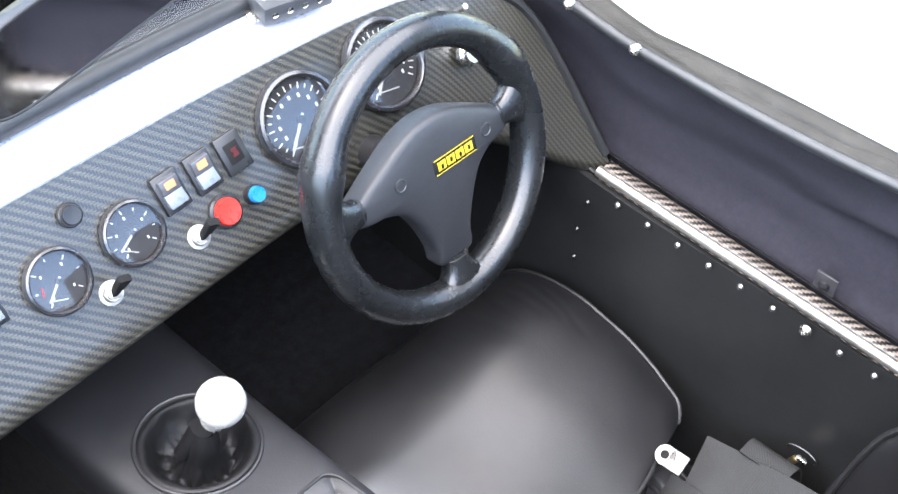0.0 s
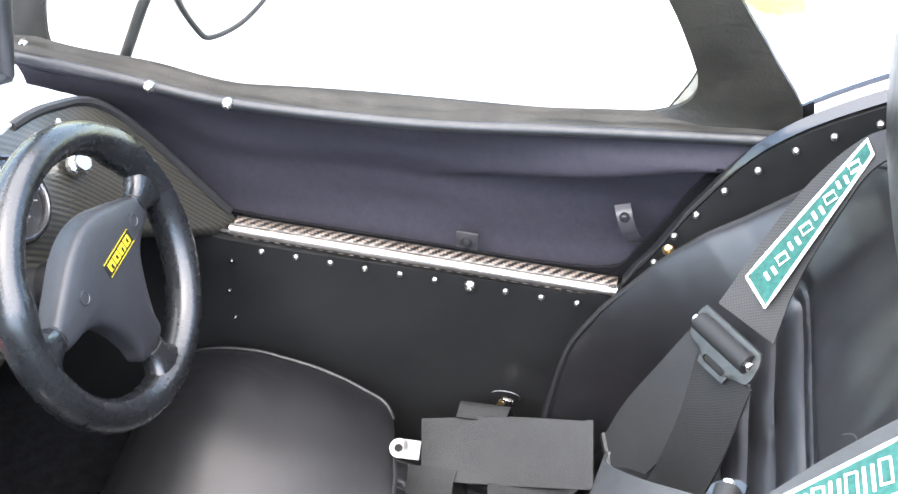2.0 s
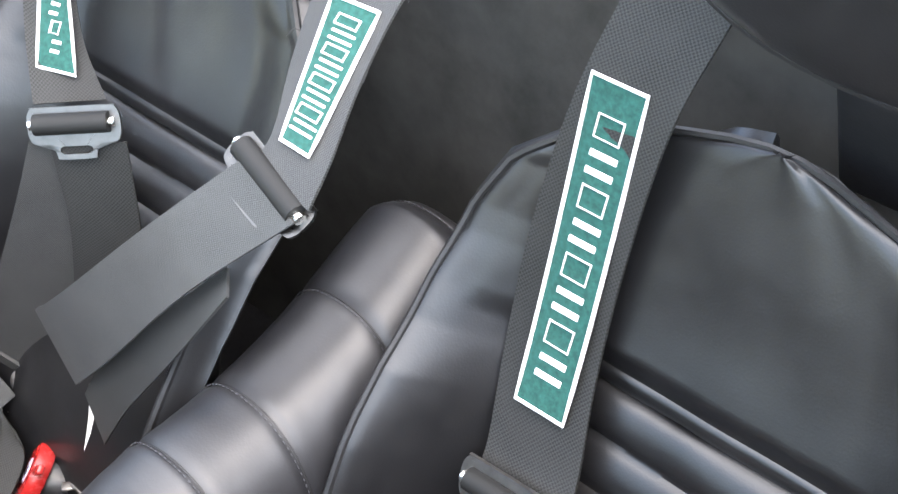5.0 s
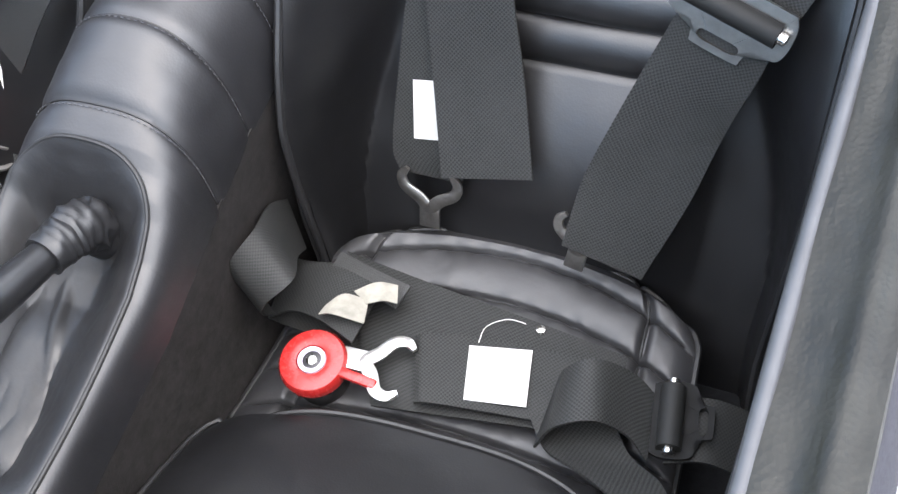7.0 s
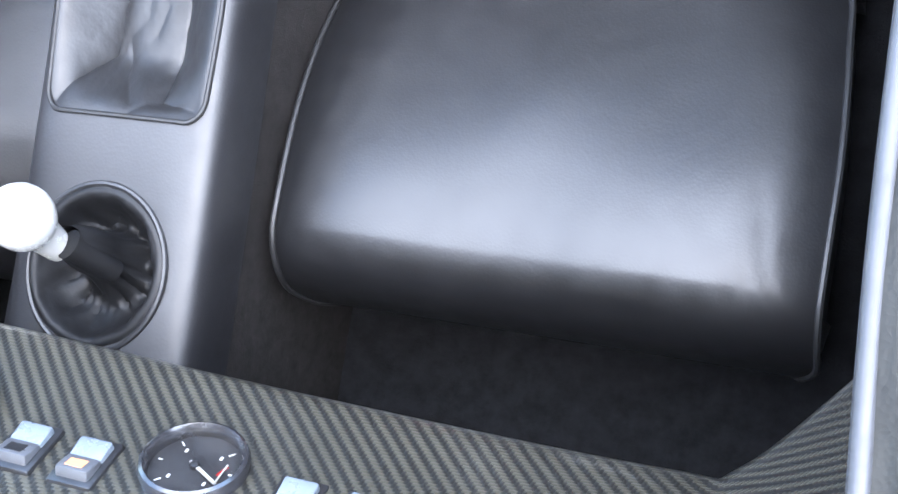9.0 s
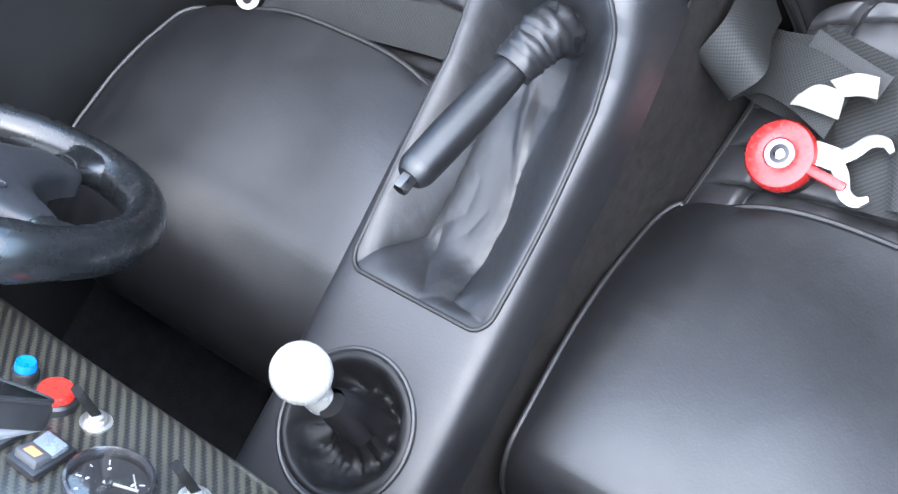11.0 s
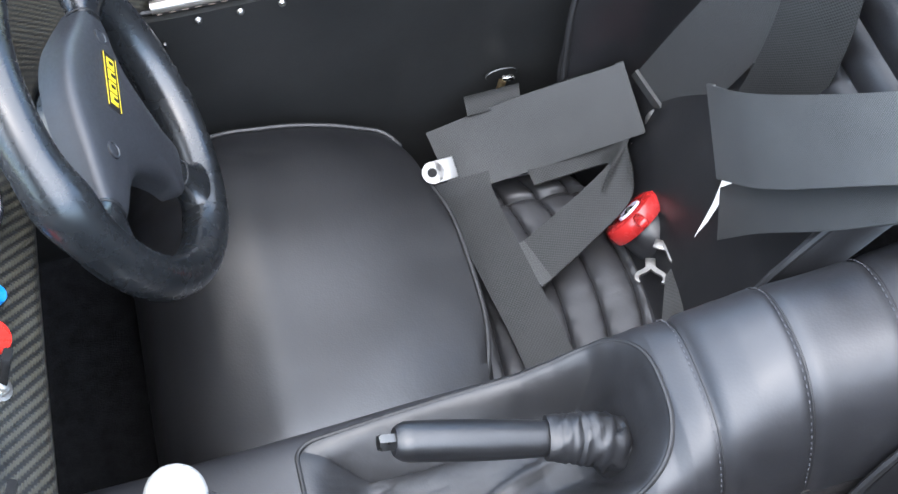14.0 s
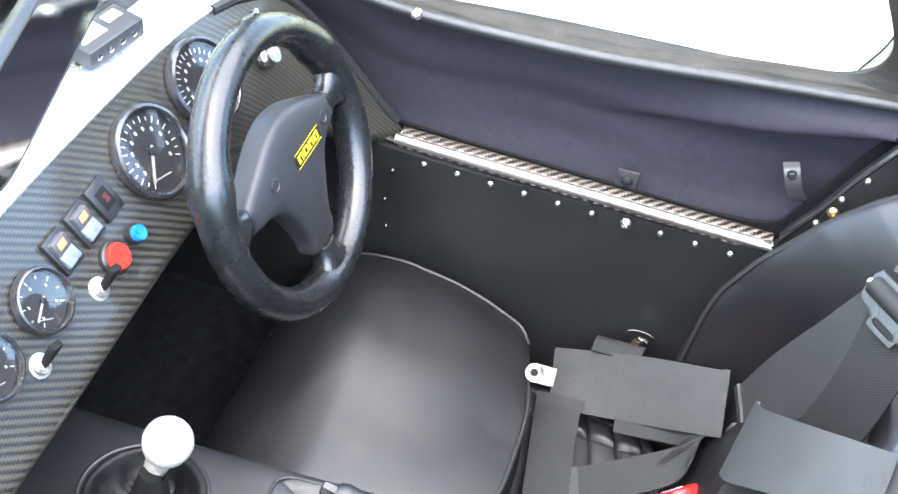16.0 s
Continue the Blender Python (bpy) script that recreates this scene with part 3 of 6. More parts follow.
edge_y = [HB0 - 0.00001] + [HB0 - 0.016 * (1 - math.cos(math.pi / 2 * k / 14)) for k in range(1, 15)] + [HB0 - 0.016 - 0.1895 * k / 40 for k in range(1, 41)] + [-0.446 - 0.0465 * math.sin(math.pi / 2 * k / 30) for k in range(1, 30)] + [HB1 + 0.000001]
rim = [vec(HBX + q * opening(y), y, 0) for q, ys in ((1, edge_y), (-1, edge_y[::-1])) for y in ys]
rim = [vec(p.x, p.y, on_tunnel(p.x, p.y) + 0.0008) for p in refined(rim + rim[:1], 260)[:-1]]
part("opening_piping", tube(rim, 0.0019, 8, True), SEAM, tunnel, "black piping round the handbrake opening")
ring_pts = [vec(GEAR.x + 0.054 * math.cos(a), GEAR.y + 0.056 * math.sin(a), tunnel_top(GEAR.y + 0.056 * math.sin(a))[0] - 0.0005) for a in (2 * math.pi * k / 48 for k in range(48))]
part("gear_ring", tube(ring_pts, 0.0023, 8, True), LEATHER_TUNNEL, tunnel, "black leather ring")

# ---- handbrake ----
brake = thing("handbrake", "black leather-wrapped handbrake lever with creased gaiter in the tunnel", "handbrake")
h0, h1 = vec(0.031, -0.312, 0.386), vec(0.022, -0.420, 0.352)
h2 = vec(0.012, -0.484, 0.330)
bm = tube([h0, h0.lerp(h1, 0.02), h0.lerp(h1, 0.06), *[h0.lerp(h1, 0.1 + 0.9 * k / 8) for k in range(9)]], lambda t: 0.0128 + 0.0022 * math.sin(t * 3) if t > 0.12 else 0.010 + 0.02 * t, 20)
part("grip", bm, LEATHER, brake, "stitched black leather grip")
part("button", lathe([(0.001, 0.012), (0.0055, 0.0115), (0.0066, 0.009), (0.0066, -0.004), (0.001, -0.004)], frame_of(h0, (1, 0, 0), h0 - h1), 6), DARK_STEEL, brake, "dark steel push button")
bm = tube([h1.lerp(h2, k / 44) + vec(0, 0, 0.006 * math.sin(k / 44 * 2.2) - 0.046 * (k / 44) ** 5) for k in range(45)], lambda t: 0.0166 + 0.0062 * t + 0.0006 * math.sin(t * 70) * smooth01(3 * t), 40)
for v in bm.verts:
    q = vec(v.co.x * 60, v.co.y * 130 + v.co.x * 90, v.co.z * 60)
    v.co += vec(noise.noise(q), noise.noise(q + vec(9, 0, 0)) * 0.5, noise.noise(q + vec(0, 9, 0))) * (0.0016 + 0.0034 * smooth01((-0.43 - v.co.y) / 0.04))
part("sleeve", bm, LEATHER_CREASED, brake, "gathered leather sleeve")
CREASES = (((0.060, -0.246), (0.053, -0.262), (0.037, -0.287), (0.033, -0.330), (0.034, -0.40)), ((-0.050, -0.249), (-0.021, -0.252), (-0.017, -0.277), (-0.020, -0.323), (-0.012, -0.365)),
           ((0.000, -0.243), (-0.012, -0.250), (-0.030, -0.250)), ((0.003, -0.250), (0.018, -0.270), (0.024, -0.293)), ((0.026, -0.300), (0.012, -0.315), (0.014, -0.340)), ((0.004, -0.303), (-0.002, -0.322), (0.003, -0.345)),
           ((-0.045, -0.462), (-0.030, -0.448), (-0.012, -0.436)), ((0.052, -0.462), (0.040, -0.448), (0.030, -0.430)))
CREASE_DEEP = (0.0105, 0.0095, 0.0060, 0.0050, 0.0018, 0.0018, 0.004, 0.004)
FOLD = ((0.014, -0.430), (0.004, -0.396), (-0.012, -0.357), (-0.018, -0.335))


def from_line(x, y, line):
    """Distance from a bent line, and how far along it."""
    best, run = (9.0, 0.0), len(line) - 1
    for k, (a, b) in enumerate(zip(line, line[1:])):
        dx, dy = b[0] - a[0], b[1] - a[1]
        f = max(0.0, min(1.0, ((x - a[0]) * dx + (y - a[1]) * dy) / (dx * dx + dy * dy)))
        best = min(best, (math.hypot(x - a[0] - dx * f, y - a[1] - dy * f), (k + f) / run))
    return best


rows = []
for i in range(131):
    y = HB0 - 0.0003 + (HB1 - HB0 + 0.0006) * (i / 130)
    w = max(0.012, opening(y)) - 0.0005
    row = []
    for j in range(91):
        u = j / 45 - 1
        x = HBX + u * w
        near, far = on_tunnel(HBX - 0.97 * w, y), on_tunnel(HBX + 0.97 * w, y)
        edge = on_tunnel(x, y) if abs(u) > 0.97 else near + (far - near) * smooth01((u + 0.97) / 1.94)
        # padded walls roll down from the rim, the floor lies slack between them
        side = 1 - abs(u)
        wall = smooth01(side / (0.69 - 0.09 * max(-1.0, min(1.0, u * 3)))) ** 0.9
        front = smooth01((HB0 - y) / 0.050)
        back = smooth01((y - HB1) / 0.048)
        inner = on_tunnel(HBX, y)
        z = edge + (inner - edge) * wall * 0.3 - 0.0005
        deep = 0.027 * wall * front * back * (1 + 0.40 * smooth01((-0.37 - y) / 0.06))
        slack = min(1.0, deep / 0.012)
        z -= deep
        d, f = from_line(x, y, FOLD)
        z += 0.0030 * math.exp(-(d / 0.0046) ** 2) * smooth01(f * 5) * smooth01((1 - f) * 3)
        for line, q in zip(CREASES, CREASE_DEEP):
            d, f = from_line(x, y, line)
            z -= q * math.exp(-d / 0.0062) * (1 - 0.5 * f) * min(1.0, slack + 0.3)
        z += slack * (noise.noise(vec(x * 34 + y * 9, y * 15, 2.0)) * 0.0009 - 0.00022 * max(0, 1 - 7 * abs(noise.noise(vec(x * 55 - y * 25, y * 24, 7.0)))) * smooth01((0.30 + y) * -9 + 1.2) - 0.00016 * max(0, 1 - 5 * abs(noise.noise(vec(x * 150 + y * 60, y * 90, 3.0)))))
        row.append(vec(x, y, z))
    rows.append(row)
brake_gaiter = part("gaiter", slab(rows, 0.002), LEATHER_CREASED, brake, "creased soft leather gaiter")
for ob in (tunnel, brake_gaiter):
    drawn(ob, (-0.48, -0.2, 1.17), lambda p: 1.047 if p.z > 0.2 else 1.047 - 0.045 * (0.2 - p.z) / 0.15)

# ---- gear lever ----
gear = thing("gear_lever", "gear lever with a round white knob and black leather gaiter", "gear lever")
K = vec(0.038, -0.158, 0.373)
foot = vec(0.010, -0.136, 0.300)
axis = (K - foot).normalized()
km = frame_of(K, (1, 0, 0), axis)
bm = lathe([(0.0005, 0.0225), (0.006, 0.0217), (0.0115, 0.0193), (0.0165, 0.0152), (0.0202, 0.0095), (0.0221, 0.0035), (0.0224, -0.002), (0.0213, -0.0085), (0.0185, -0.0145), (0.0145, -0.0190), (0.0130, -0.0225), (0.0120, -0.032), (0.0108, -0.044), (0.0100, -0.0475), (0.002, -0.0475)], km, 40)
part("knob", bm, WHITE, gear, "glossy white ball knob")
part("shaft", tube([K - axis * 0.040, K - axis * 0.048, K - axis * 0.06, foot], lambda t: 0.0108 - 0.003 * t, 16), GAITER, gear, "leather-sleeved shaft")
rows = []
top_c = K - axis * 0.036
low_c = vec(0.0288, -0.1362, 0.2985)
PROFILE = ((0.0555, 0.0005), (0.0525, 0.0018), (0.0485, 0.0005), (0.0445, -0.006), (0.0405, -0.014), (0.0355, -0.021), (0.0300, -0.0245), (0.0250, -0.022), (0.0205, -0.013), (0.0170, -0.001), (0.0158, 0.014), (0.0138, 0.028), (0.0112, 0.038))
fine_profile = curve_through([(r, z, 0) for r, z in PROFILE], 4)
for i, pr in enumerate(fine_profile):
    t = i / (len(fine_profile) - 1)
    c = low_c.lerp(vec(top_c.x, top_c.y, low_c.z), smooth01((t - 0.2) / 0.8))
    row = []
    for j in range(96):
        a = 2 * math.pi * j / 96
        slack = math.sin(math.pi * min(1, max(0, t - 0.12) / 0.88)) ** 0.7
        pleat = abs(math.sin(5.5 * a + 4.5 * t + 2.0 * noise.noise(vec(math.cos(a), math.sin(a), 3)))) ** 0.6
        rr = pr.x * (1 + 0.09 * noise.noise(vec(math.cos(a) * 2.4, math.sin(a) * 2.4, t * 3)) * slack)
        tilt = -0.085 * rr * math.sin(a) * (1 - t)
        row.append(c + vec(rr * math.cos(a), rr * math.sin(a), pr.y + tilt + (0.0050 * pleat - 0.004 + 0.003 * noise.noise(vec(math.cos(a) * 5, math.sin(a) * 5, 4 + t * 6)) - 0.0016 * max(0, 1 - 5 * abs(noise.noise(vec(math.cos(a + 2 * t) * 3, math.sin(a + 2 * t) * 3, 9 + t * 4))))) * slack))
    rows.append(row)
part("gaiter", skin(rows, True, False, False), GAITER, gear, "folded black leather gaiter")

# ---- dashboard ----
dash = thing("dashboard", "carbon fibre dashboard with round gauges and switches", "dashboard")
LOW = [(-0.545, -0.203, 0.362), (-0.50, -0.150, 0.366), (-0.442, -0.084, 0.378), (-0.400, -0.075, 0.384), (-0.2, -0.0785, 0.409), (0.0, -0.087, 0.433), (0.2, -0.094, 0.455), (0.36, -0.103, 0.456), (0.44, -0.130, 0.425), (0.50, -0.170, 0.388), (0.547, -0.203, 0.364)]
TOP = [(-0.545, -0.195, 0.374), (-0.535, -0.12, 0.44), (-0.50, -0.040, 0.50), (-0.38, 0.012, 0.523), (-0.2, 0.0155, 0.530), (0.0, 0.006, 0.543), (0.2, -0.010, 0.556), (0.36, -0.027, 0.560), (0.46, -0.048, 0.545), (0.526, -0.085, 0.500), (0.547, -0.195, 0.374)]
low, top = curve_through(LOW, 8), curve_through(TOP, 8)
DN = vec(-0.0948, -0.7679, 0.6336).normalized()
rows, uvs = [], []
run = [0.0]
for a, b in zip(low, low[1:]):
    run.append(run[-1] + (b - a).length)
for k in range(-6, 13):
    row, uv = [], []
    for i, (p, q) in enumerate(zip(low, top)):
        up = (q - p)
        hgt = up.length
        if k >= 0:
            row.append(p.lerp(q, k / 12))
            uv.append((run[i], hgt * k / 12))
        else:
            a = -k / 6 * math.pi * 0.85
            d = up.normalized() if hgt > 1e-4 else vec(0, 0, 1)
            row.append(p - d * (0.012 * math.sin(a)) - DN * (0.012 * (1 - math.cos(a))))
            uv.append((run[i], -0.012 * a))
    rows.append(row)
    uvs.append(uv)
part("panel", slab([r for r in rows], 0.003, uvs), CARBON, dash, "lacquered carbon fibre panel")
for s in (1, -1):
    pts = [p for p in top if s * p.x > 0.40]
    part("edge_flange", tube(pts, 0.0055, 8), PIPING, dash, "black edge trim")

DX = vec(0.412, -0.012, 0.046)
DX = (DX - DN * DX.dot(DN)).normalized()
DC = vec(0.0211, -0.0476, 0.4839)


def on_dash(x, z, lift=0.0):
    """A pose on the dashboard's face at that x and height, local z out of the face."""
    y = DC.y - (DN.x * (x - DC.x) + DN.z * (z - DC.z)) / DN.y
    y += 0.005 * max(0.0, min(1.0, (-0.02 - x) / 0.08))
    return frame_of(vec(x, y, z) + DN * lift, DX, DN)


def gauge(x, z, r, needle, marks, label, tilt=0.0, red=False):
    g = tagged(new("gauge"), label)
    g.parent = dash
    m = on_dash(x, z, 0.001) @ pose(0, 0, 0, 0, 0, tilt)
    part("bezel", lathe([(r * 1.0, 0.0), (r * 1.02, 0.006), (r * 0.985, 0.0095), (r * 0.92, 0.0105), (r * 0.86, 0.008), (r * 0.85, 0.003), (r * 0.85, 0.0)], m, 44), BEZEL, g, "black bezel")
    part("dial", lathe([(r * 0.85, 0.0015), (r * 0.85, 0.0025), (0.001, 0.0025)], m, 40), DIAL, g, "black dial face")
    bm = bmesh.new()
    for k in range(marks):
        a = radians(225 - 270 * k / (marks - 1))
        big = k % 2 == 0
        block(r * (0.13 if big else 0.08), r * 0.024, 0.0004, m @ pose(0, 0, 0.0029, 0, 0, math.degrees(a)) @ pose(r * 0.70, 0, 0), 0, 1, bm)
        if big:
            block(r * 0.05, r * 0.085, 0.0004, m @ pose(r * 0.5 * math.cos(a), r * 0.5 * math.sin(a), 0.0029), 0, 1, bm)
    part("scale_marks", bm, THREAD, g, "white scale marks", False)
    if red:
        part("warning_mark", block(r * 0.28, r * 0.05, 0.0004, m @ pose(-r * 0.52, -r * 0.05, 0.0029, 0, 0, 70), 0), RED, g, "red warning mark", False)
    bm = block(r * 0.80, r * 0.065, 0.0008, m @ pose(0, 0, 0.0042, 0, 0, needle) @ pose(r * 0.26, 0, 0), 0)
    part("needle", bm, WHITE, g, "white needle", False)
    # Thin line drawn in as the needle's reflection in the glass.
    part("needle", block(r * 0.52, r * 0.03, 0.0005, m @ pose(0.62 * r * math.cos(radians(needle)), 0.62 * r * math.sin(radians(needle)), 0.0036, 0, 0, needle + 118) @ pose(r * 0.26, 0, 0), 0), WHITE, g, "thin white line for the needle reflection", False)
    part("hub", lathe([(r * 0.09, 0.003), (r * 0.09, 0.0055), (0.001, 0.006)], m, 16), BLACK, g)
    ob = part("glass", skin([[m @ vec(rr * math.cos(2 * math.pi * j / 40), rr * math.sin(2 * math.pi * j / 40), h) for j in range(40)] for rr, h in ((r * 0.86, 0.0075), (r * 0.6, 0.0082), (0.001, 0.0086))], True, False, False), GLASS, g, "clear glass")
    ob.visible_shadow = False


gauge(-0.031, 0.4855, 0.0285, 218, 7, "small round gauge with black dial", 0, True)
gauge(0.043, 0.4925, 0.0285, 205, 9, "small round gauge with black dial")
gauge(-0.181, 0.4655, 0.0285, 150, 7, "small round gauge with black dial", 0, True)
gauge(0.230, 0.5125, 0.0445, 223, 21, "large round rev counter with black dial")
gauge(0.333, 0.5230, 0.0445, 228, 25, "large round speedometer with black dial")


def rocker(x, z, mark, lit=True):
    g = tagged(new("rocker_switch"), "grey rocker switch in a black surround")
    g.parent = dash
    m = on_dash(x, z, 0.002)
    part("surround", block(0.026, 0.036, 0.006, m, 0.0015), BLACK, g)
    if lit:
        part("paddle", block(0.019, 0.014, 0.009, m @ pose(0, 0.007, 0.003, 12, 0, 0), 0.0015), PADDLE_DIM, g, "dim grey upper paddle")
        part("paddle", block(0.019, 0.014, 0.008, m @ pose(0, -0.007, 0.0025, -8, 0, 0), 0.0015), PALE_BLUE, g, "pale grey lower paddle")
        part("symbol", block(0.010, 0.007, 0.0006, m @ pose(0, 0.007, 0.0076, 12, 0, 0), 0), mark, g, "printed symbol", False)
    else:
        # Flush block, no hollow: its matt black colour stands for a recess in shade.
        part("recess", block(0.016, 0.020, 0.004, m @ pose(0, 0, 0.0012), 0.001), MATT, g)
        part("symbol", block(0.006, 0.008, 0.0006, m @ pose(0.001, 0, 0.0034), 0), DULL_RED, g, "dull red lens", False)


rocker(0.090, 0.506, ORANGE)
rocker(0.124, 0.509, ORANGE)
rocker(0.157, 0.512, RED, False)
rocker(-0.091, 0.487, BLACK)
rocker(-0.127, 0.483, ORANGE)
rocker(-0.240, 0.466, RED)
rocker(-0.276, 0.462, RED)
rocker(-0.312, 0.458, BLACK)


def push(x, z, r, mat, label, tall=0.012):
    g = tagged(new("push_button"), label)
    g.parent = dash
    m = on_dash(x, z)
    part("collar", lathe([(r * 1.25, 0), (r * 1.25, tall * 0.45), (r * 1.1, tall * 0.6), (r * 1.0, tall * 0.6), (r * 1.0, 0)], m, 28), BLACK, g, "black collar")
    part("cap", lathe([(r, 0.002), (r, tall * 0.8), (r * 0.9, tall), (r * 0.5, tall * 0.97), (0.0005, tall * 0.95)], m, 28), mat, g)


push(0.126, 0.478, 0.0125, RED_BUTTON, "red push button in a black collar")
push(0.157, 0.480, 0.0075, BLUE, "blue push button in a black collar", 0.014)
push(0.004, 0.520, 0.0085, BLACK, "round black push button", 0.008)


def toggle(x, z, lean=30):
    g = tagged(new("toggle_switch"), "steel toggle switch with a black lever")
    g.parent = dash
    m = on_dash(x, z)
    part("nut", lathe([(0.0108, 0), (0.0108, 0.0012), (0.0080, 0.0016), (0.0078, 0.0030), (0.0066, 0.0042), (0.0056, 0.0040), (0.0052, 0.0070), (0.0040, 0.0076), (0.001, 0.0076)], m, 24), SATIN, g, "steel nut")
    d = (m.to_3x3() @ vec(math.sin(radians(20)), math.sin(radians(lean)), 1)).normalized()
    o = m @ vec(0, 0, 0.006)
    e = (m.to_3x3() @ vec(1, -0.3, 0))
    e = (e - d * e.dot(d)).normalized()
    f = d.cross(e)
    bm = skin([[o + d * h + e * (w * x) + f * (0.0032 * y) for x, y in ((-1, -0.5), (-0.8, -1), (0.8, -1), (1, -0.5), (1, 0.5), (0.8, 1), (-0.8, 1), (-1, 0.5))] for h, w in ((0.0, 0.0024), (0.006, 0.0030), (0.015, 0.0052), (0.025, 0.0068), (0.0265, 0.0060))])
    part("lever", bm, MATT, g, "black flat flared lever")


toggle(0.095, 0.470)
toggle(0.004, 0.463)
key = tagged(new("ignition_lock"), "steel ignition lock")
key.parent = dash
part("barrel", lathe([(0.012, 0), (0.012, 0.006), (0.009, 0.009), (0.009, 0.014), (0.001, 0.014)], on_dash(0.426, 0.503), 20), STEEL, key)
part("switch", tube([on_dash(0.43, 0.535) @ vec(0, 0, 0), on_dash(0.43, 0.535) @ vec(0.004, 0.004, 0.02)], 0.003, 8), STEEL, key)

# scuttle, windscreen, black box on the scuttle
scuttle = thing("scuttle", "pale painted aluminium scuttle panel ahead of the dashboard", "car body")
rows = []
for f in [k / 8 for k in range(9)]:
    rows.append([p + vec(0, 0.16 * f, 0.012 * math.sin(f * 1.6)) for p in top if abs(p.x) < 0.532])
part("top_panel", slab([r[::-1] for r in rows], 0.003), ALU, scuttle)
for x in (-0.30, -0.17, -0.05, 0.03, 0.12):
    y = 0.02 - 0.01 * x
    part("rivet", lathe([(r * 1.1, h) for r, h in SCREW], pose(x, y + 0.012, 0.545 + 0.06 * x, 0, 0, 0), 12), ALU, scuttle)
# Unseen sides added to stop light leaking in under the scuttle.
for s in (1, -1):
    side = [[vec(s * (0.534 - 0.030 * smooth01((y + 0.02) / 0.2) * f), y, 0.36 + (float(np.interp(y, [-0.19, -0.12, -0.04, 0.0, 0.15, 0.6], [0.372, 0.435, 0.49, 0.505, 0.528, 0.50])) - 0.36) * f) for y in [-0.19 + 0.79 * k / 20 for k in range(21)]] for f in (0, 0.5, 1)]
    part("side_panel", slab(side if s > 0 else [r[::-1] for r in side], 0.004), BODY, scuttle, "unseen black panel keeping side light out of the footwell")
bonnet = [[vec(-0.5 + i * 0.1, 0.15 + 0.9 * f, 0.53 + 0.04 * math.cos((-0.5 + i * 0.1) * 3) - 0.12 * f) for i in range(11)] for f in [k / 6 for k in range(7)]]
part("bonnet", slab(bonnet, 0.004), BONNET, scuttle, "pale blue-green bonnet seen through the windscreen")
screen = thing("windscreen", "raked flat windscreen in a black frame", "windscreen")
base = curve_through([(-0.50, 0.045, 0.52), (-0.3, 0.06, 0.548), (0.0, 0.062, 0.565), (0.3, 0.045, 0.572), (0.50, 0.02, 0.545)], 8)
part("bottom_frame", tube(base, 0.011, 10), RUBBER, screen, "black bottom frame")
topf = [p + vec(0, -0.035, 0.29 - 0.02 * abs(p.x)) for p in base]
part("top_frame", tube([p.copy() for p in topf], 0.010, 10), RUBBER, screen)
for i in (0, -1):
    part("side_frame", tube([base[i], topf[i]], 0.011, 10), RUBBER, screen)
ob = part("pane", slab([[p for p in base], [p.lerp(q, 0.5) for p, q in zip(base, topf)], [q for q in topf]], 0.004), PANE, screen, "clear glass")
ob.visible_shadow = False
box = thing("black_box", "small black electronic box with a row of buttons on the scuttle", "gadget")
bmx = frame_of(vec(0.2825, 0.0184, 0.585), vec(0.962, -0.266, 0.06), (0, 0, 1))
part("case", block(0.070, 0.036, 0.020, bmx, 0.0025), GADGET, box)
part("label_plate", block(0.030, 0.018, 0.0008, bmx @ pose(-0.014, 0.003, 0.0103), 0.0003), PAPER, box, "pale printed plate", False)
part("label_plate", block(0.018, 0.012, 0.0008, bmx @ pose(0.018, 0.006, 0.0103), 0.0003), PAPER, box, "pale printed plate", False)
part("bracket", block(0.022, 0.03, 0.0025, bmx @ pose(-0.03, 0.010, -0.0112), 0.0008), STEEL, box, "steel bracket")
for k in range(4):
    part("button", lathe([(0.0032, 0), (0.0032, 0.0015), (0.001, 0.002)], bmx @ pose(-0.024 + 0.015 * k, -0.017, 0, 90, 0, 0), 10), STEEL, box, "small silver button")

# rear-view mirror on the windscreen
inner_mirror = thing("rear_view_mirror", "long rear-view mirror in a thin black frame on the windscreen", "mirror")
mx = vec(0.968, 0.225, -0.045).normalized()
mn = vec(0.395, -1.03, 0.16)
mn = (mn - mx * mn.dot(mx)).normalized()
mu = mn.cross(mx)
if mu.z < 0:
    mu.negate()
mc = vec(-0.078, -0.111, 0.748) + mx * 0.100 + mu * 0.032


def mirror_ring(w, h, d):
    return [mc + mx * (w * math.copysign(abs(math.cos(a)) ** 0.35, math.cos(a))) + mu * (h * math.copysign(abs(math.sin(a)) ** 0.45, math.sin(a))) + mn * d for a in (2 * math.pi * j / 56 for j in range(56))]


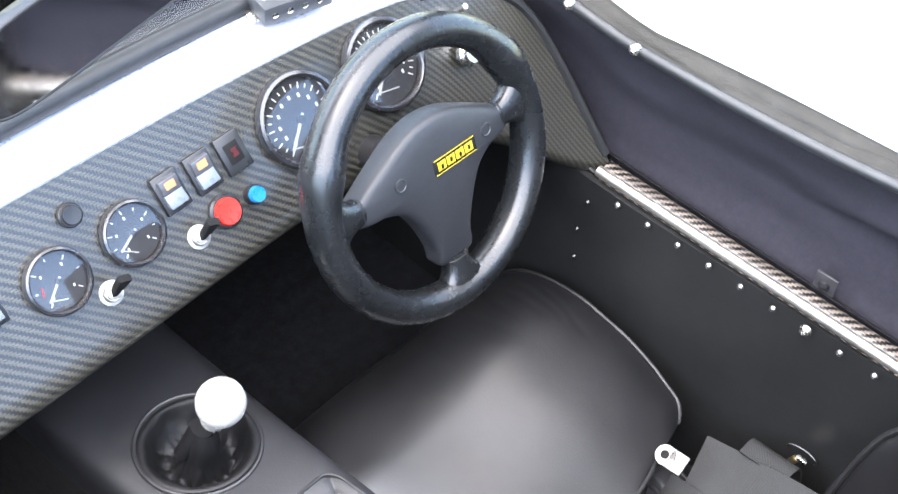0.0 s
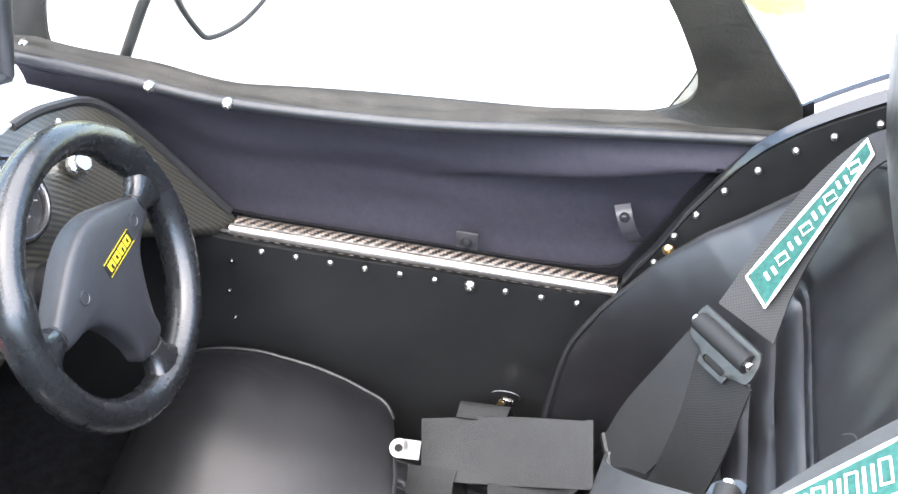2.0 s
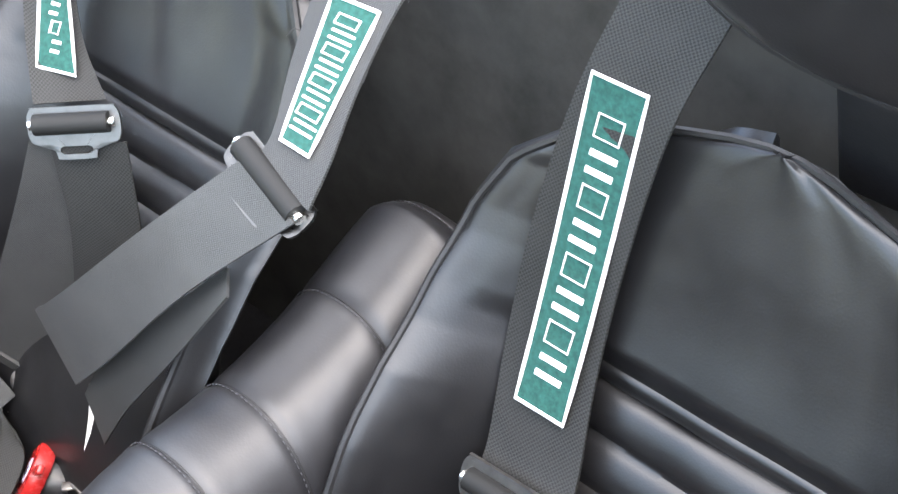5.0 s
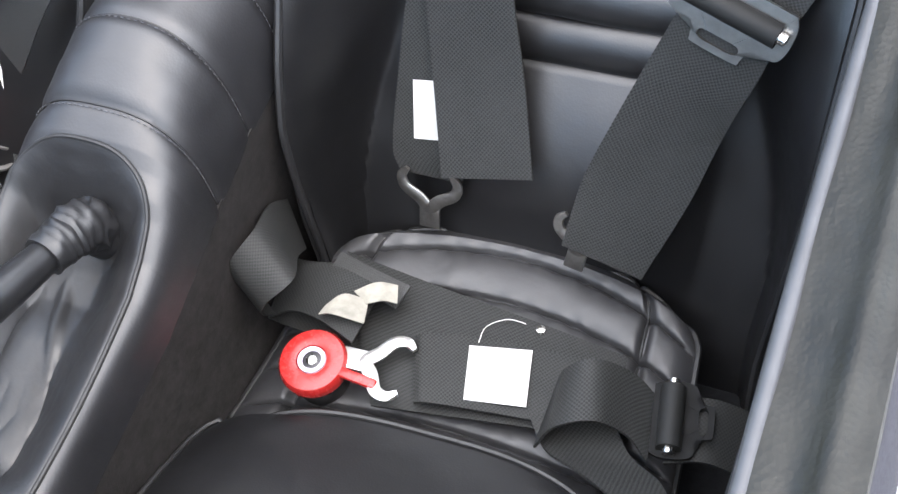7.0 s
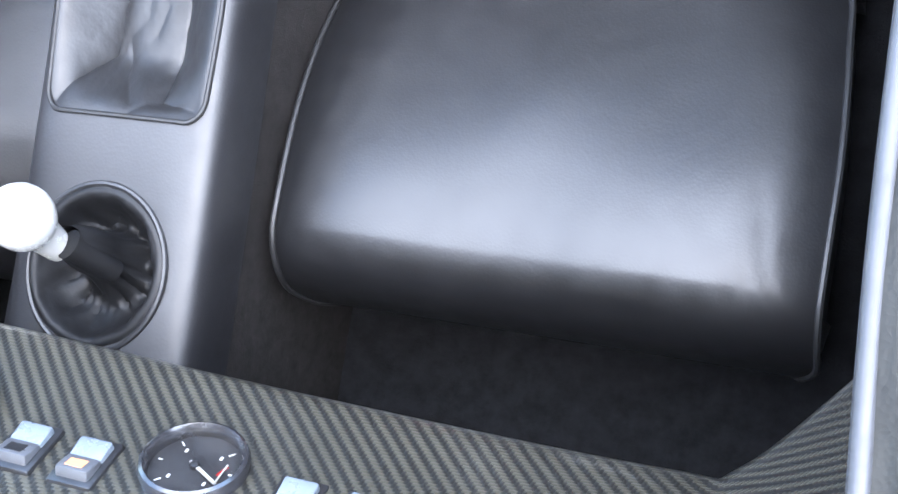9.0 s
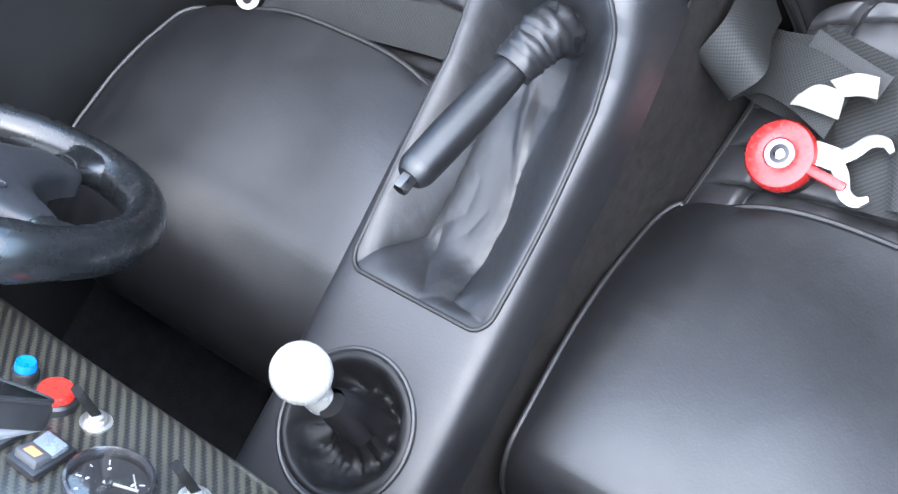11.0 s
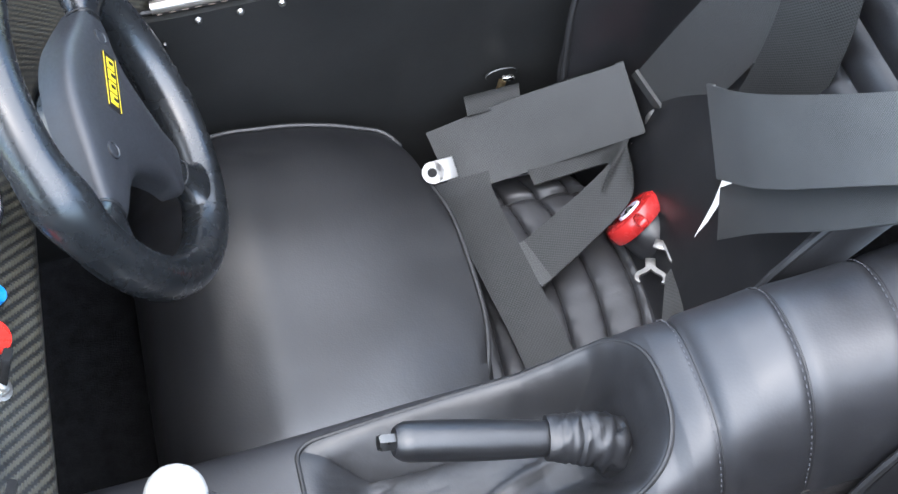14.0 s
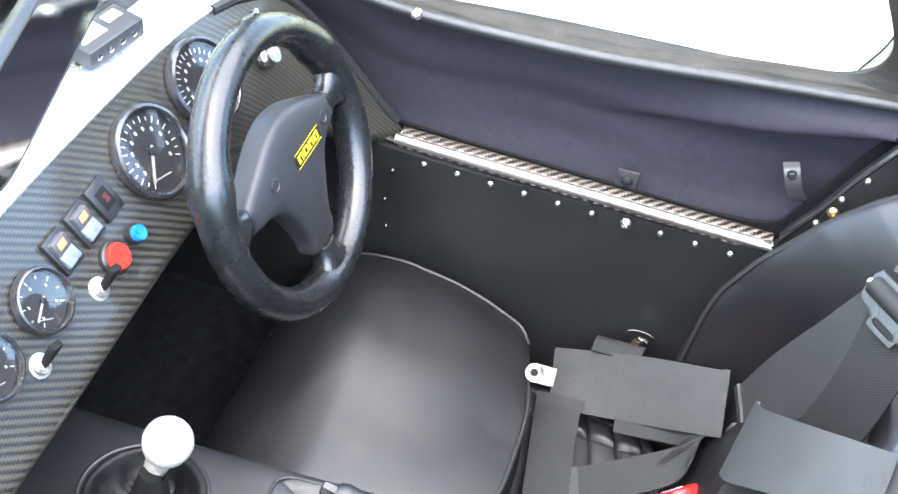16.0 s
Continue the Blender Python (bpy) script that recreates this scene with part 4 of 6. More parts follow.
part("shell", skin([mirror_ring(0.137, 0.0325, 0.003), mirror_ring(0.138, 0.0333, 0.0), mirror_ring(0.137, 0.0325, -0.008), mirror_ring(0.120, 0.024, -0.016)]), BLACK, inner_mirror, "black plastic shell")
part("glass", skin([mirror_ring(0.1362, 0.0317, 0.0036), mirror_ring(0.1358, 0.0313, 0.0042)]), MIRROR, inner_mirror, "mirror glass")
part("rim", tube(mirror_ring(0.1368, 0.0323, 0.0035), 0.0013, 8, True), PIPING, inner_mirror, "black rim")
part("stalk", tube([mc - mn * 0.015, mc - mn * 0.05 + vec(0, 0, 0.01), vec(mc.x + 0.01, 0.034, 0.80)], 0.006, 10), BLACK, inner_mirror, "black stalk")

# ---- steering wheel ----
wheel = thing("steering_wheel", "small black leather three-spoke steering wheel with a yellow and black badge", "steering wheel")
WC = vec(0.2861, -0.1635, 0.4943)
WN = vec(0.0307, -1.0, 0.4498).normalized()
WM = frame_of(WC, vec(1, -0.02, 0.05), WN)
R = 0.1276


def wp(x, y, z):
    return WM @ vec(x, y, z)


rings = []
for k in range(96):
    a = 2 * math.pi * k / 96
    thumb = sum(math.exp(-(((a - q + math.pi) % (2 * math.pi) - math.pi) / 0.16) ** 2) for q in (radians(28), radians(152)))
    rr = 0.0168 + 0.003 * thumb
    ring = []
    for j in range(18):
        b = 2 * math.pi * j / 18
        ring.append(wp((R + rr * math.cos(b) * 0.95) * math.cos(a), (R + rr * math.cos(b) * 0.95) * math.sin(a), rr * 1.12 * math.sin(b)))
    rings.append(ring)
part("rim", skin(rings, True, True, False), RIM, wheel, "thick black leather rim")


def collar_ring(a, t):
    """Cross-section of a leather collar, t from the spoke out to the rim."""
    q, w, h = 0.040 - 0.034 * t, 0.0125 + 0.0235 * t ** 2.4, 0.0095 + 0.0050 * t
    out = []
    for k in range(20):
        b = 2 * math.pi * k / 20
        u = w * math.copysign(abs(math.cos(b)) ** 0.7, math.cos(b))
        z = h * math.copysign(abs(math.sin(b)) ** 0.8, math.sin(b))
        out.append(wp((R - q) * math.cos(a) - u * math.sin(a), (R - q) * math.sin(a) + u * math.cos(a), z))
    return out


for a in (radians(6), radians(174), radians(270)):
    part("spoke_collar", skin([collar_ring(a, k / 9) for k in range(10)]), RIM, wheel, "stitched leather collar")
    part("collar_seam", tube(collar_ring(a, 0.12), 0.0009, 6, True), SEAM, wheel, "stitched seam")
half = [(0.0, 0.0565), (0.030, 0.0515), (0.060, 0.0375), (0.088, 0.022), (0.101, 0.014), (0.102, 0.000), (0.090, -0.006), (0.070, -0.008), (0.049, -0.018), (0.033, -0.042), (0.0225, -0.072), (0.0200, -0.092), (0.0, -0.095)]
outline = curve_through([(x, y, 0) for x, y in half] + [(-x, y, 0) for x, y in half[-2:0:-1]], 6, True)
pad = []
for z, q in ((-0.012, 0.98), (0.000, 1.0), (0.008, 0.995), (0.0118, 0.975), (0.0138, 0.935), (0.0152, 0.86), (0.0165, 0.6), (0.0172, 0.2)):
    ring = []
    for p in outline:
        x, y = p.x * q, 0.010 + (p.y - 0.010) * q
        r = math.hypot(x, y - 0.010)
        ring.append(wp(x, y, z - 0.007 * smooth01((r - 0.035) / 0.07) * (1 if z > 0 else 0.3)))
    pad.append(ring)
part("centre_pad", skin(pad, True, False, True), PAD, wheel, "moulded black centre pad with three arms")
BM = WM @ pose(0.017, 0.010, 0.0170, 0, 0, -1)
badge = part("badge", block(0.054, 0.0150, 0.0015, BM, 0.0006), MATT, wheel, "black badge with yellow print")
for k in range(4):
    o = BM @ pose(-0.0174 + 0.0116 * k, 0, 0.0009)
    part("print", block(0.0098, 0.0082, 0.0006, o, 0), YELLOW, badge, "yellow block", False)
    part("print_gap", block(0.0030, 0.0044, 0.0006, o @ pose(0.0003, -0.0012 if k % 2 == 0 else 0, 0.0004), 0), MATT, badge, "", False)
for dy in (0.0070, -0.0070):
    part("print_line", block(0.052, 0.0005, 0.0006, BM @ pose(0, dy, 0.0008), 0), YELLOW, badge, "thin yellow line", False)
for x, y, z in ((-0.0487, 0.016, 0.0135), (0.062, 0.012, 0.0122)):
    part("cap", lathe([(0.0068, 0.0), (0.0068, 0.0030), (0.0056, 0.0034), (0.0048, 0.0026), (0.0008, 0.0028)], WM @ pose(x, y, z), 18), PAD, wheel, "round screw cap")
for k in range(6):
    a = radians(60 * k + 30)
    part("boss_screw", lathe([(0.0035, 0), (0.0035, 0.003), (0.0015, 0.003), (0.001, 0.001)], WM @ pose(0.030 * math.cos(a), 0.030 * math.sin(a), -0.0125, 180, 0, 0), 10), STEEL, wheel)
part("boss", lathe([(0.034, -0.012), (0.036, -0.03), (0.028, -0.036), (0.022, -0.06), (0.001, -0.06)], WM, 28), DARK_STEEL, wheel, "dark steel boss")
part("column", tube([wp(0, 0, -0.05), wp(0, 0, -0.14)], 0.019, 18), BLACK, wheel, "black steering column")


# ---- seats ----
def back_point(x, h, off=0.0):
    """A place on a backrest: h up along it, off in front of it."""
    return vec(x, -0.64 - 0.464 * h + 0.886 * off, 0.2 + 0.886 * h + 0.464 * off)


def make_seat(s, xc, hw, y0, zf, zr, zs, xb, label):
    """A low bucket seat: loose plain front cushion, ribbed rear squab, winged backrest, headrest. s: side of the car."""
    seat = thing("bucket_seat", label, "seat", "pair of bucket seats")
    yr = -0.43
    roll_y, roll_z = (0.062, 0.080) if s > 0 else (0.052, 0.068)
    # loose cushion, front edge rolled down
    ys = y0 + 0.02
    if s > 0:
        ys, roll_y = ys - 0.060, roll_y + 0.060
    prof = []
    for k in range(9):
        t = k / 8
        prof.append((yr + (ys - yr) * t, zr + (zf - zr) * t + (0.005 if s > 0 else 0.010) * math.sin(math.pi * t)))
    for k in range(1, 9):
        a = math.pi / 2 * k / 8
        prof.append((ys + roll_y * math.sin(a), zf - roll_z * (1 - math.cos(a))))
    prof.append((ys - 0.008 + roll_y, zf - roll_z - 0.035))
    prof.append((ys - 0.032 + roll_y, zf - roll_z - 0.06))
    prof = [(p.x, p.y) for p in curve_through([(y, z, 0) for y, z in prof], 3)]
    NC = 90
    rows = []
    for i, (y, z) in enumerate(prof):
        t = i / (len(prof) - 1)
        w = hw * (0.94 + 0.06 * smooth01(t * 3)) - 0.035 * max(0, (t - 0.72) / 0.28) ** 2 * 1.2 - (0.045 if s > 0 else 0.024) * (1 - (1 - max(0, 1 - t / 0.09) ** 2) ** 0.5)
        row = []
        for j in range(NC + 1):
            u = 2 * j / NC - 1
            x = xc + u * w
            back = 0.035 * (abs(u) ** 3) if i == 0 else 0.02 * abs(u) ** 3 * max(0, 1 - t * 5)
            drop = 0.020 * abs(u) ** 6
            # slack creases towards the front of the outer edge
            o = u * s
            crease = 0.0
            for q, lean, t0 in ((0.93, 0.55, 0.30), (0.84, 0.45, 0.36), (0.73, 0.15, 0.42), (0.62, 0.25, 0.48), (0.45, -0.1, 0.46)):
                d = (o - (q - lean * (0.62 - t))) * w + 0.003 * noise.noise(vec(t * 14, q * 9, s))
                crease -= 0.0009 * math.exp(-(d / 0.0045) ** 2) * smooth01((t - t0) / 0.12) * smooth01((0.80 - t) / 0.12)
            row.append(vec(x, y + (back if i < 12 else 0), z - drop + crease + wobble((x * 2, y * 2, s), 5, 0.003)))
        rows.append(row)
    bm = bmesh.new()
    grid = [[bm.verts.new(p) for p in r] for r in rows]
    for a, b in zip(grid, grid[1:]):
        for j in range(NC):
            bm.faces.new((a[j], a[j + 1], b[j + 1], b[j]))
    # sides and back drop to the seat base
    for col, sgn in ((0, -1), (NC, 1)):
        prev = None
        for r in grid:
            v = r[col]
            q = bm.verts.new(vec(v.co.x - sgn * 0.006, min(v.co.y, y0 + 0.03), max(FLOOR + 0.03, v.co.z - 0.10)))
            if prev:
                bm.faces.new((prev[0], v, q, prev[1]))
            prev = (v, q)
    prev = None
    for v in grid[0]:
        q = bm.verts.new(vec(v.co.x, v.co.y - 0.006, v.co.z - 0.08))
        if prev:
            bm.faces.new((prev[0], v, q, prev[1]))
        prev = (v, q)
    bmesh.ops.remove_doubles(bm, verts=bm.verts, dist=0.0004)
    part("cushion", bm, LEATHER, seat, "plain black leather cushion with rolled front")
    for col in (0, NC):
        part("piping", tube([r[col] + vec((1 if col else -1) * 0.001, 0, 0.002) for r in rows[:-1]], 0.0024, 7), PIPING, seat, "black piping")
    part("piping", tube([p + vec(0, -0.002, 0.001) for p in rows[0]], 0.0024, 7), PIPING, seat, "black piping")
    part("seat_base", block(hw * 1.8, 0.42, 0.026, pose(xc, -0.40, FLOOR + 0.013), 0.01), CARPET, seat, "black seat base")
    # ribbed rear squab
    rows = []
    for k in range(169):
        t = k / 168
        y = -0.395 - (0.215 if s > 0 else 0.240) * t
        z = zs - 0.006 * math.sin(math.pi * t) + 0.012 * t
        w = hw * (0.95 - (0.17 if s > 0 else 0.12) * t) - (0.030 if s > 0 else 0.020) * max(0, (t - 0.86) / 0.14) ** 2
        row = []
        for j in range(121):
            u = j / 60 - 1
            x_of = xc + u * w
            ph = t * 6.0 - 0.45 * (1 - u * u)
            g = abs(math.sin(math.pi * ph))
            pucker = math.sin(x_of * 260 + 3 * noise.noise(vec(x_of * 40, y * 30, s))) * math.exp(-(g / 0.45) ** 2)
            rib = g ** 0.34 * (1 + 0.20 * pucker) - 0.45 * math.exp(-(g / 0.10) ** 2)
            crease = math.exp(-((abs(u) - 0.74) / 0.022) ** 2)
            x = xc + u * w
            row.append(vec(x, y + 0.030 * u * u * t, z + 0.0080 * (rib if abs(u) < 0.9 else rib + (0.8 - rib) * (abs(u) - 0.9) / 0.1) - 0.008 * crease - 0.02 * abs(u) ** 10 - 0.012 * max(0, t - 0.94) / 0.06 + wobble((x * 3, y * 5, s), 9, 0.0010)))
        rows.append(row)
    def on_squab(u, t):
        """The squab's surface at the grid's nearest point."""
        return rows[max(0, min(168, round(t * 168)))][max(0, min(120, round((u + 1) * 60)))]

    part("ribbed_squab", draped(rows, 0.03), LEATHER_SOFT, seat, "channelled soft leather rear squab")
    part("piping", tube([r[0] for r in rows] + rows[-1][1:-1] + [r[-1] for r in reversed(rows)], 0.0030, 7), PIPING, seat, "black piping")
    for k in range(0, 6):
        line = [(u / 30, (k + 0.45 * (1 - (u / 30) ** 2)) / 6.0) for u in range(-27, 28)]
        part("rib_seam", tube([on_squab(u, t) + vec(0, 0, 0.0004) for u, t in line if 0.01 < t < 0.97], 0.0011, 5), SEAM, seat, "dark stitched rib seam")
    for u in (-0.74, 0.74):
        part("rib_seam", tube([on_squab(u, t / 40) + vec(0, 0, 0.0010) for t in range(1, 39)], 0.0011, 5), SEAM, seat, "dark stitched cross seam")
    # backrest with side wings
    xc = xb

    def wid(h):
        return float(np.interp(h, [-0.05, 0.0, 0.1, 0.25, 0.36, 0.42, 0.46, 0.495, 0.515, 0.53, 0.535], [0.186, 0.192, 0.204, 0.212, 0.212, 0.206, 0.190, 0.150, 0.105, 0.045, 0.012]))

    def wing(h):
        return float(np.interp(h, [-0.05, 0.0, 0.05, 0.09, 0.15, 0.23, 0.29, 0.33, 0.40, 0.47, 0.53], [0.078, 0.098, 0.110, 0.116, 0.112, 0.100, 0.084, 0.066, 0.043, 0.026, 0.0]))

    rows = []
    NB = 221
    for k in range(NB):
        t = k / (NB - 1)
        h = -0.12 + 0.655 * (1 - (1 - t) ** 1.25)
        w0, b0 = wid(h), wing(h)
        row = []
        for j in range(113):
            u = j / 56 - 1
            au = abs(u)
            outer = smooth01(u * s * 2)
            w, b = w0 * (1 + (0.02 if s > 0 else 0.09) * outer * smooth01((0.45 - h) / 0.2)), b0 * (1 - (0 if s > 0 else 0.28) * outer)
            start = 0.50 + 0.36 * (1 - smooth01((h + 0.03) / 0.34))
            bol = b * smooth01((au - start) / (0.96 - start))
            inset = 0.0
            if au < 0.60 and 0.145 < h < 0.345:
                inset = (0.0115 * abs(math.sin(math.pi * (h - 0.145) / 0.0375 + 0.10 * u * s)) ** 0.30 - 0.009) * smooth01((0.60 - au) / 0.04)
            if h >= 0.345 and au < 0.82:
                inset = 0.010 * smooth01((h - 0.345) / 0.02) * (1 - (au / 0.82) ** 4)
            if h < 0.145 and au < 0.6:
                inset = (0.010 if s > 0 else 0.020) * math.sin(math.pi * max(0, h + 0.05) / 0.195) * (1 - (au / 0.6) ** 4)
            roll = -0.032 * smooth01((au - 0.90) / 0.10) * min(1, b / 0.06)
            o = bol + inset + roll
            row.append(back_point(xc + u * w, h, o + wobble((u, h * 4, s), 4, 0.0015)))
        rows.append(row)
    part("backrest", slab([r[::-1] for r in rows], 0.010), LEATHER, seat, "black leather backrest with side wings")
    for k in range(1, 6):
        line = [back_point(xc + q / 20 * wid(0.145 + 0.0375 * k), 0.145 + 0.0375 * (k - 0.1 * q / 20 * s / math.pi), -0.0078) for q in range(-11, 12)]
        part("rib_seam", tube(line, 0.0011, 5), SEAM, seat, "dark stitched rib seam")
    loop = [r[4] + vec(0, 0.002, 0.001) for r in rows[::4]] + [r[-5] + vec(0, 0.002, 0.001) for r in reversed(rows[::4])]
    part("piping", tube(loop, 0.0034, 7), PIPING, seat, "black piping along the wings")
    # headrest
    zc, yc = (0.794, -0.868) if s > 0 else (0.850, -0.890)
    xc = xc + (0.018 if s > 0 else -0.062)
    round_ex = 0.72 if s > 0 else 0.90
    rings = []
    W2, D2, H2 = (0.154, 0.058, 0.107) if s > 0 else (0.140, 0.054, 0.086)
    for k in range(17):
        a = math.pi * (k / 16 - 0.5)
        c, q = math.cos(a), math.sin(a)
        ex = abs(c) ** 0.55
        ring = []
        for j in range(48):
            b = 2 * math.pi * j / 48
            cb, sb = math.cos(b), math.sin(b)
            x = W2 * math.copysign(abs(cb) ** round_ex, cb) * (0.82 + 0.18 * ex)
            z = H2 * math.copysign(abs(sb) ** round_ex, sb) * (0.82 + 0.18 * ex)
            if k in (0, 16):
                x, z = x * 0.72, z * 0.72
            elif k in (1, 15):
                x, z = x * 0.93, z * 0.93
            ring.append(vec(xc + x, yc + D2 * math.copysign(abs(q) ** 0.8, q) + 0.008 * (z / H2), zc + z))
        rings.append(ring)
    head = part("headrest", skin(rings, True, False, True), LEATHER, seat, "padded black leather headrest")
    for k in (3, 13):
        part("piping", tube([p + (p - vec(xc, yc, zc)) * 0.004 for p in rings[k]], 0.0028, 6, True), PIPING, head, "piped seam")
    part("headrest_neck", block(0.10, 0.02, 0.14, pose(xc, -0.925, 0.70, -12, 0, 0), 0.006), LEATHER_TUNNEL, seat, "black leather headrest strap")
    return seat


make_seat(1, 0.289, 0.203, -0.203, 0.238, 0.195, 0.104, 0.285, "black leather bucket seat with piped wings on the wheel side")
passenger_seat = make_seat(-1, -0.257, 0.191, -0.215, 0.250, 0.215, 0.182, -0.275, "black leather bucket seat with ribbed backrest beside the tunnel")


def away_from_eye(p):
    """Scale factor away from a camera position, fitting the rear points to its view."""
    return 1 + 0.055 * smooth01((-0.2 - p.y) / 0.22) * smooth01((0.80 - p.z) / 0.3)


# The centre is a camera position: points slide back along its sight lines.
drawn(passenger_seat, (-0.549, -0.045, 1.117), away_from_eye)


# ---- sidescreens ----
def sidescreen(s, upper):
    door = thing("sidescreen", "black vinyl sidescreen door with loose inner flap" + (" and clear window" if upper else ""), "sidescreen", "sidescreens")
    ledge = curve_through([(0.533, 0.03, 0.545), (0.533, -0.10, 0.535), (0.533, -0.21, 0.526), (0.534, -0.40, 0.534), (0.535, -0.58, 0.556), (0.538, -0.78, 0.578)] if s > 0 else
                          [(0.527, 0.03, 0.600), (0.518, -0.07, 0.601), (0.511, -0.2, 0.605), (0.509, -0.40, 0.612), (0.511, -0.60, 0.620), (0.518, -0.78, 0.628)], 8)
    ledge = [vec(s * p.x, p.y, p.z) for p in ledge]
    rows = []
    for k in range(73):
        f = k / 72
        row = []
        for i, p in enumerate(ledge):
            t = i / (len(ledge) - 1)
            zb = 0.345
            sag = 0.020 * math.sin(math.pi * f)
            sag += wobble((t * 3, f * 2.5, s), 1.7, 0.008) * math.sin(math.pi * f)
            # long slack fold running down and forward from the rear corner
            d = zb + (p.z - zb) * f - (0.442 + 0.296 * (-0.384 - p.y))
            sag -= 0.025 * (math.exp(-(d / 0.030) ** 2) if d > 0 else math.exp(-(d / 0.008) ** 2)) * smooth01((-0.36 - p.y) / 0.24) * smooth01((1 - f) / 0.15)
            row.append(vec(s * (0.572 + (abs(p.x) - 0.570) * f ** 1.5 + sag * (1 if s > 0 else 0.4)) , p.y, zb + (p.z - zb) * f))
        rows.append(row)
    part("inner_flap", slab([r if s > 0 else r[::-1] for r in rows], 0.003), HOOD, door, "dark purple-black cloth flap")
    part("ledge_tube", tube([p + vec(0, 0, 0.004) for p in ledge], 0.006 if s > 0 else 0.0045, 10), RUBBER if s > 0 else EDGE, door, "frame tube" if s > 0 else "pale worn frame edge")
    out = 0.024 if s > 0 else 0.046
    up = 0.010 if s > 0 else 0.012
    strip = [[p + vec(s * out * f, 0, 0.006 + up * f + (0.0 if s > 0 else 0.007 * math.exp(-((f - 0.66) / 0.14) ** 2)) + wobble((p.y * 4, f, 3), 3, 0.003)) for p in ledge] for f in [k / 14 for k in range(15)]]
    part("lower_strip", slab([r if s > 0 else r[::-1] for r in strip], 0.006), SCREEN_VINYL, door, "grained black vinyl strip")
    for y in (-0.124, -0.207) if s > 0 else ():
        i = min(range(len(ledge)), key=lambda q: abs(ledge[q].y - y))
        part("screw", lathe([(r * 1.8, h * 1.8) for r, h in SCREW], pose(ledge[i].x - s * 0.004, y, ledge[i].z + 0.006, 0, -70 * s, 0), 16), STEEL, door, "domed chrome screw")
    # press-stud tabs on the flap
    g = tagged(new("stud_tab"), "small black vinyl tab with press stud")
    g.parent = door
    m = pose(s * 0.560, -0.460, 0.370, 0, -8 * s, 0)
    part("tab", block(0.003, 0.024, 0.040, m, 0.0014), TAB_VINYL, g)
    part("stud", lathe([(0.0065, 0), (0.006, 0.003), (0.003, 0.005), (0.0008, 0.005)], m @ pose(-s * 0.002, 0, 0.006, 0, -90 * s, 0), 14), BLACK, g, "black press stud")
    g = tagged(new("stud_tab"), "curled vinyl strap with press stud")
    g.parent = door
    curl = [((s * 0.563, -0.650, 0.414), (s * 0.563, -0.634, 0.408)), ((s * 0.554, -0.645, 0.426), (s * 0.554, -0.629, 0.420)), ((s * 0.546, -0.638, 0.442), (s * 0.546, -0.622, 0.436)), ((s * 0.549, -0.632, 0.456), (s * 0.549, -0.616, 0.450)), ((s * 0.558, -0.628, 0.462), (s * 0.558, -0.612, 0.456))]
    part("tab", belt(curl, 0.002), TAB_VINYL, g)
    part("stud", lathe([(0.0055, 0), (0.005, 0.003), (0.003, 0.005), (0.0008, 0.005)], pose(s * 0.547, -0.624, 0.452, 0, -80 * s, 0), 14), BLACK, g, "black press stud")
    if upper:
        frame_pts = [(0.557, -0.018, 0.533), (0.557, -0.05, 0.522), (0.557, -0.15, 0.529), (0.557, -0.33, 0.548), (0.557, -0.55, 0.564), (0.557, -0.640, 0.580), (0.556, -0.672, 0.612), (0.558, -0.65, 0.67), (0.564, -0.60, 0.75), (0.575, -0.54, 0.86), (0.585, -0.45, 0.93), (0.590, -0.20, 0.94), (0.590, -0.03, 0.90), (0.575, -0.02, 0.72), (0.56, -0.003, 0.575)]
        loop = curve_through(frame_pts, 8, True)
        outer_pts = [(0.545, 0.05, 0.535), (0.545, -0.06, 0.522), (0.544, -0.16, 0.520), (0.545, -0.35, 0.534), (0.546, -0.57, 0.556), (0.546, -0.72, 0.572), (0.548, -0.775, 0.600), (0.555, -0.735, 0.662), (0.563, -0.685, 0.73), (0.578, -0.62, 0.86), (0.592, -0.52, 0.97), (0.598, -0.20, 0.99), (0.598, 0.06, 0.95), (0.58, 0.08, 0.72), (0.56, 0.07, 0.58)]
        oloop = curve_through(outer_pts, 8, True)
        bm = bmesh.new()
        skin([[q for q in oloop], [q.lerp(p, 0.5) + vec(-0.004, 0, 0) for p, q in zip(loop, oloop)], [p for p in loop], [p + vec(0.006, 0, 0) for p in loop], [q + vec(0.008, 0, 0) for q in oloop]], True, True, False, bm)
        part("window_surround", bm, SCREEN_VINYL, door, "grained black vinyl window surround")
        bm = bmesh.new()
        c = vec(0.573, -0.30, 0.74)
        skin([[p + vec(0.002, 0, 0) for p in loop], [p.lerp(c, 0.5) + vec(0.002, 0, 0) for p in loop], [p.lerp(c, 0.97) + vec(0.002, 0, 0) for p in loop]], True, False, True, bm)
        for z in (0.539, 0.554):
            part("screw", lathe([(r * 1.5, h * 1.6) for r, h in SCREW], pose(0.549, 0.019, z, 0, -80, 0), 14), STEEL, door, "domed chrome screw")
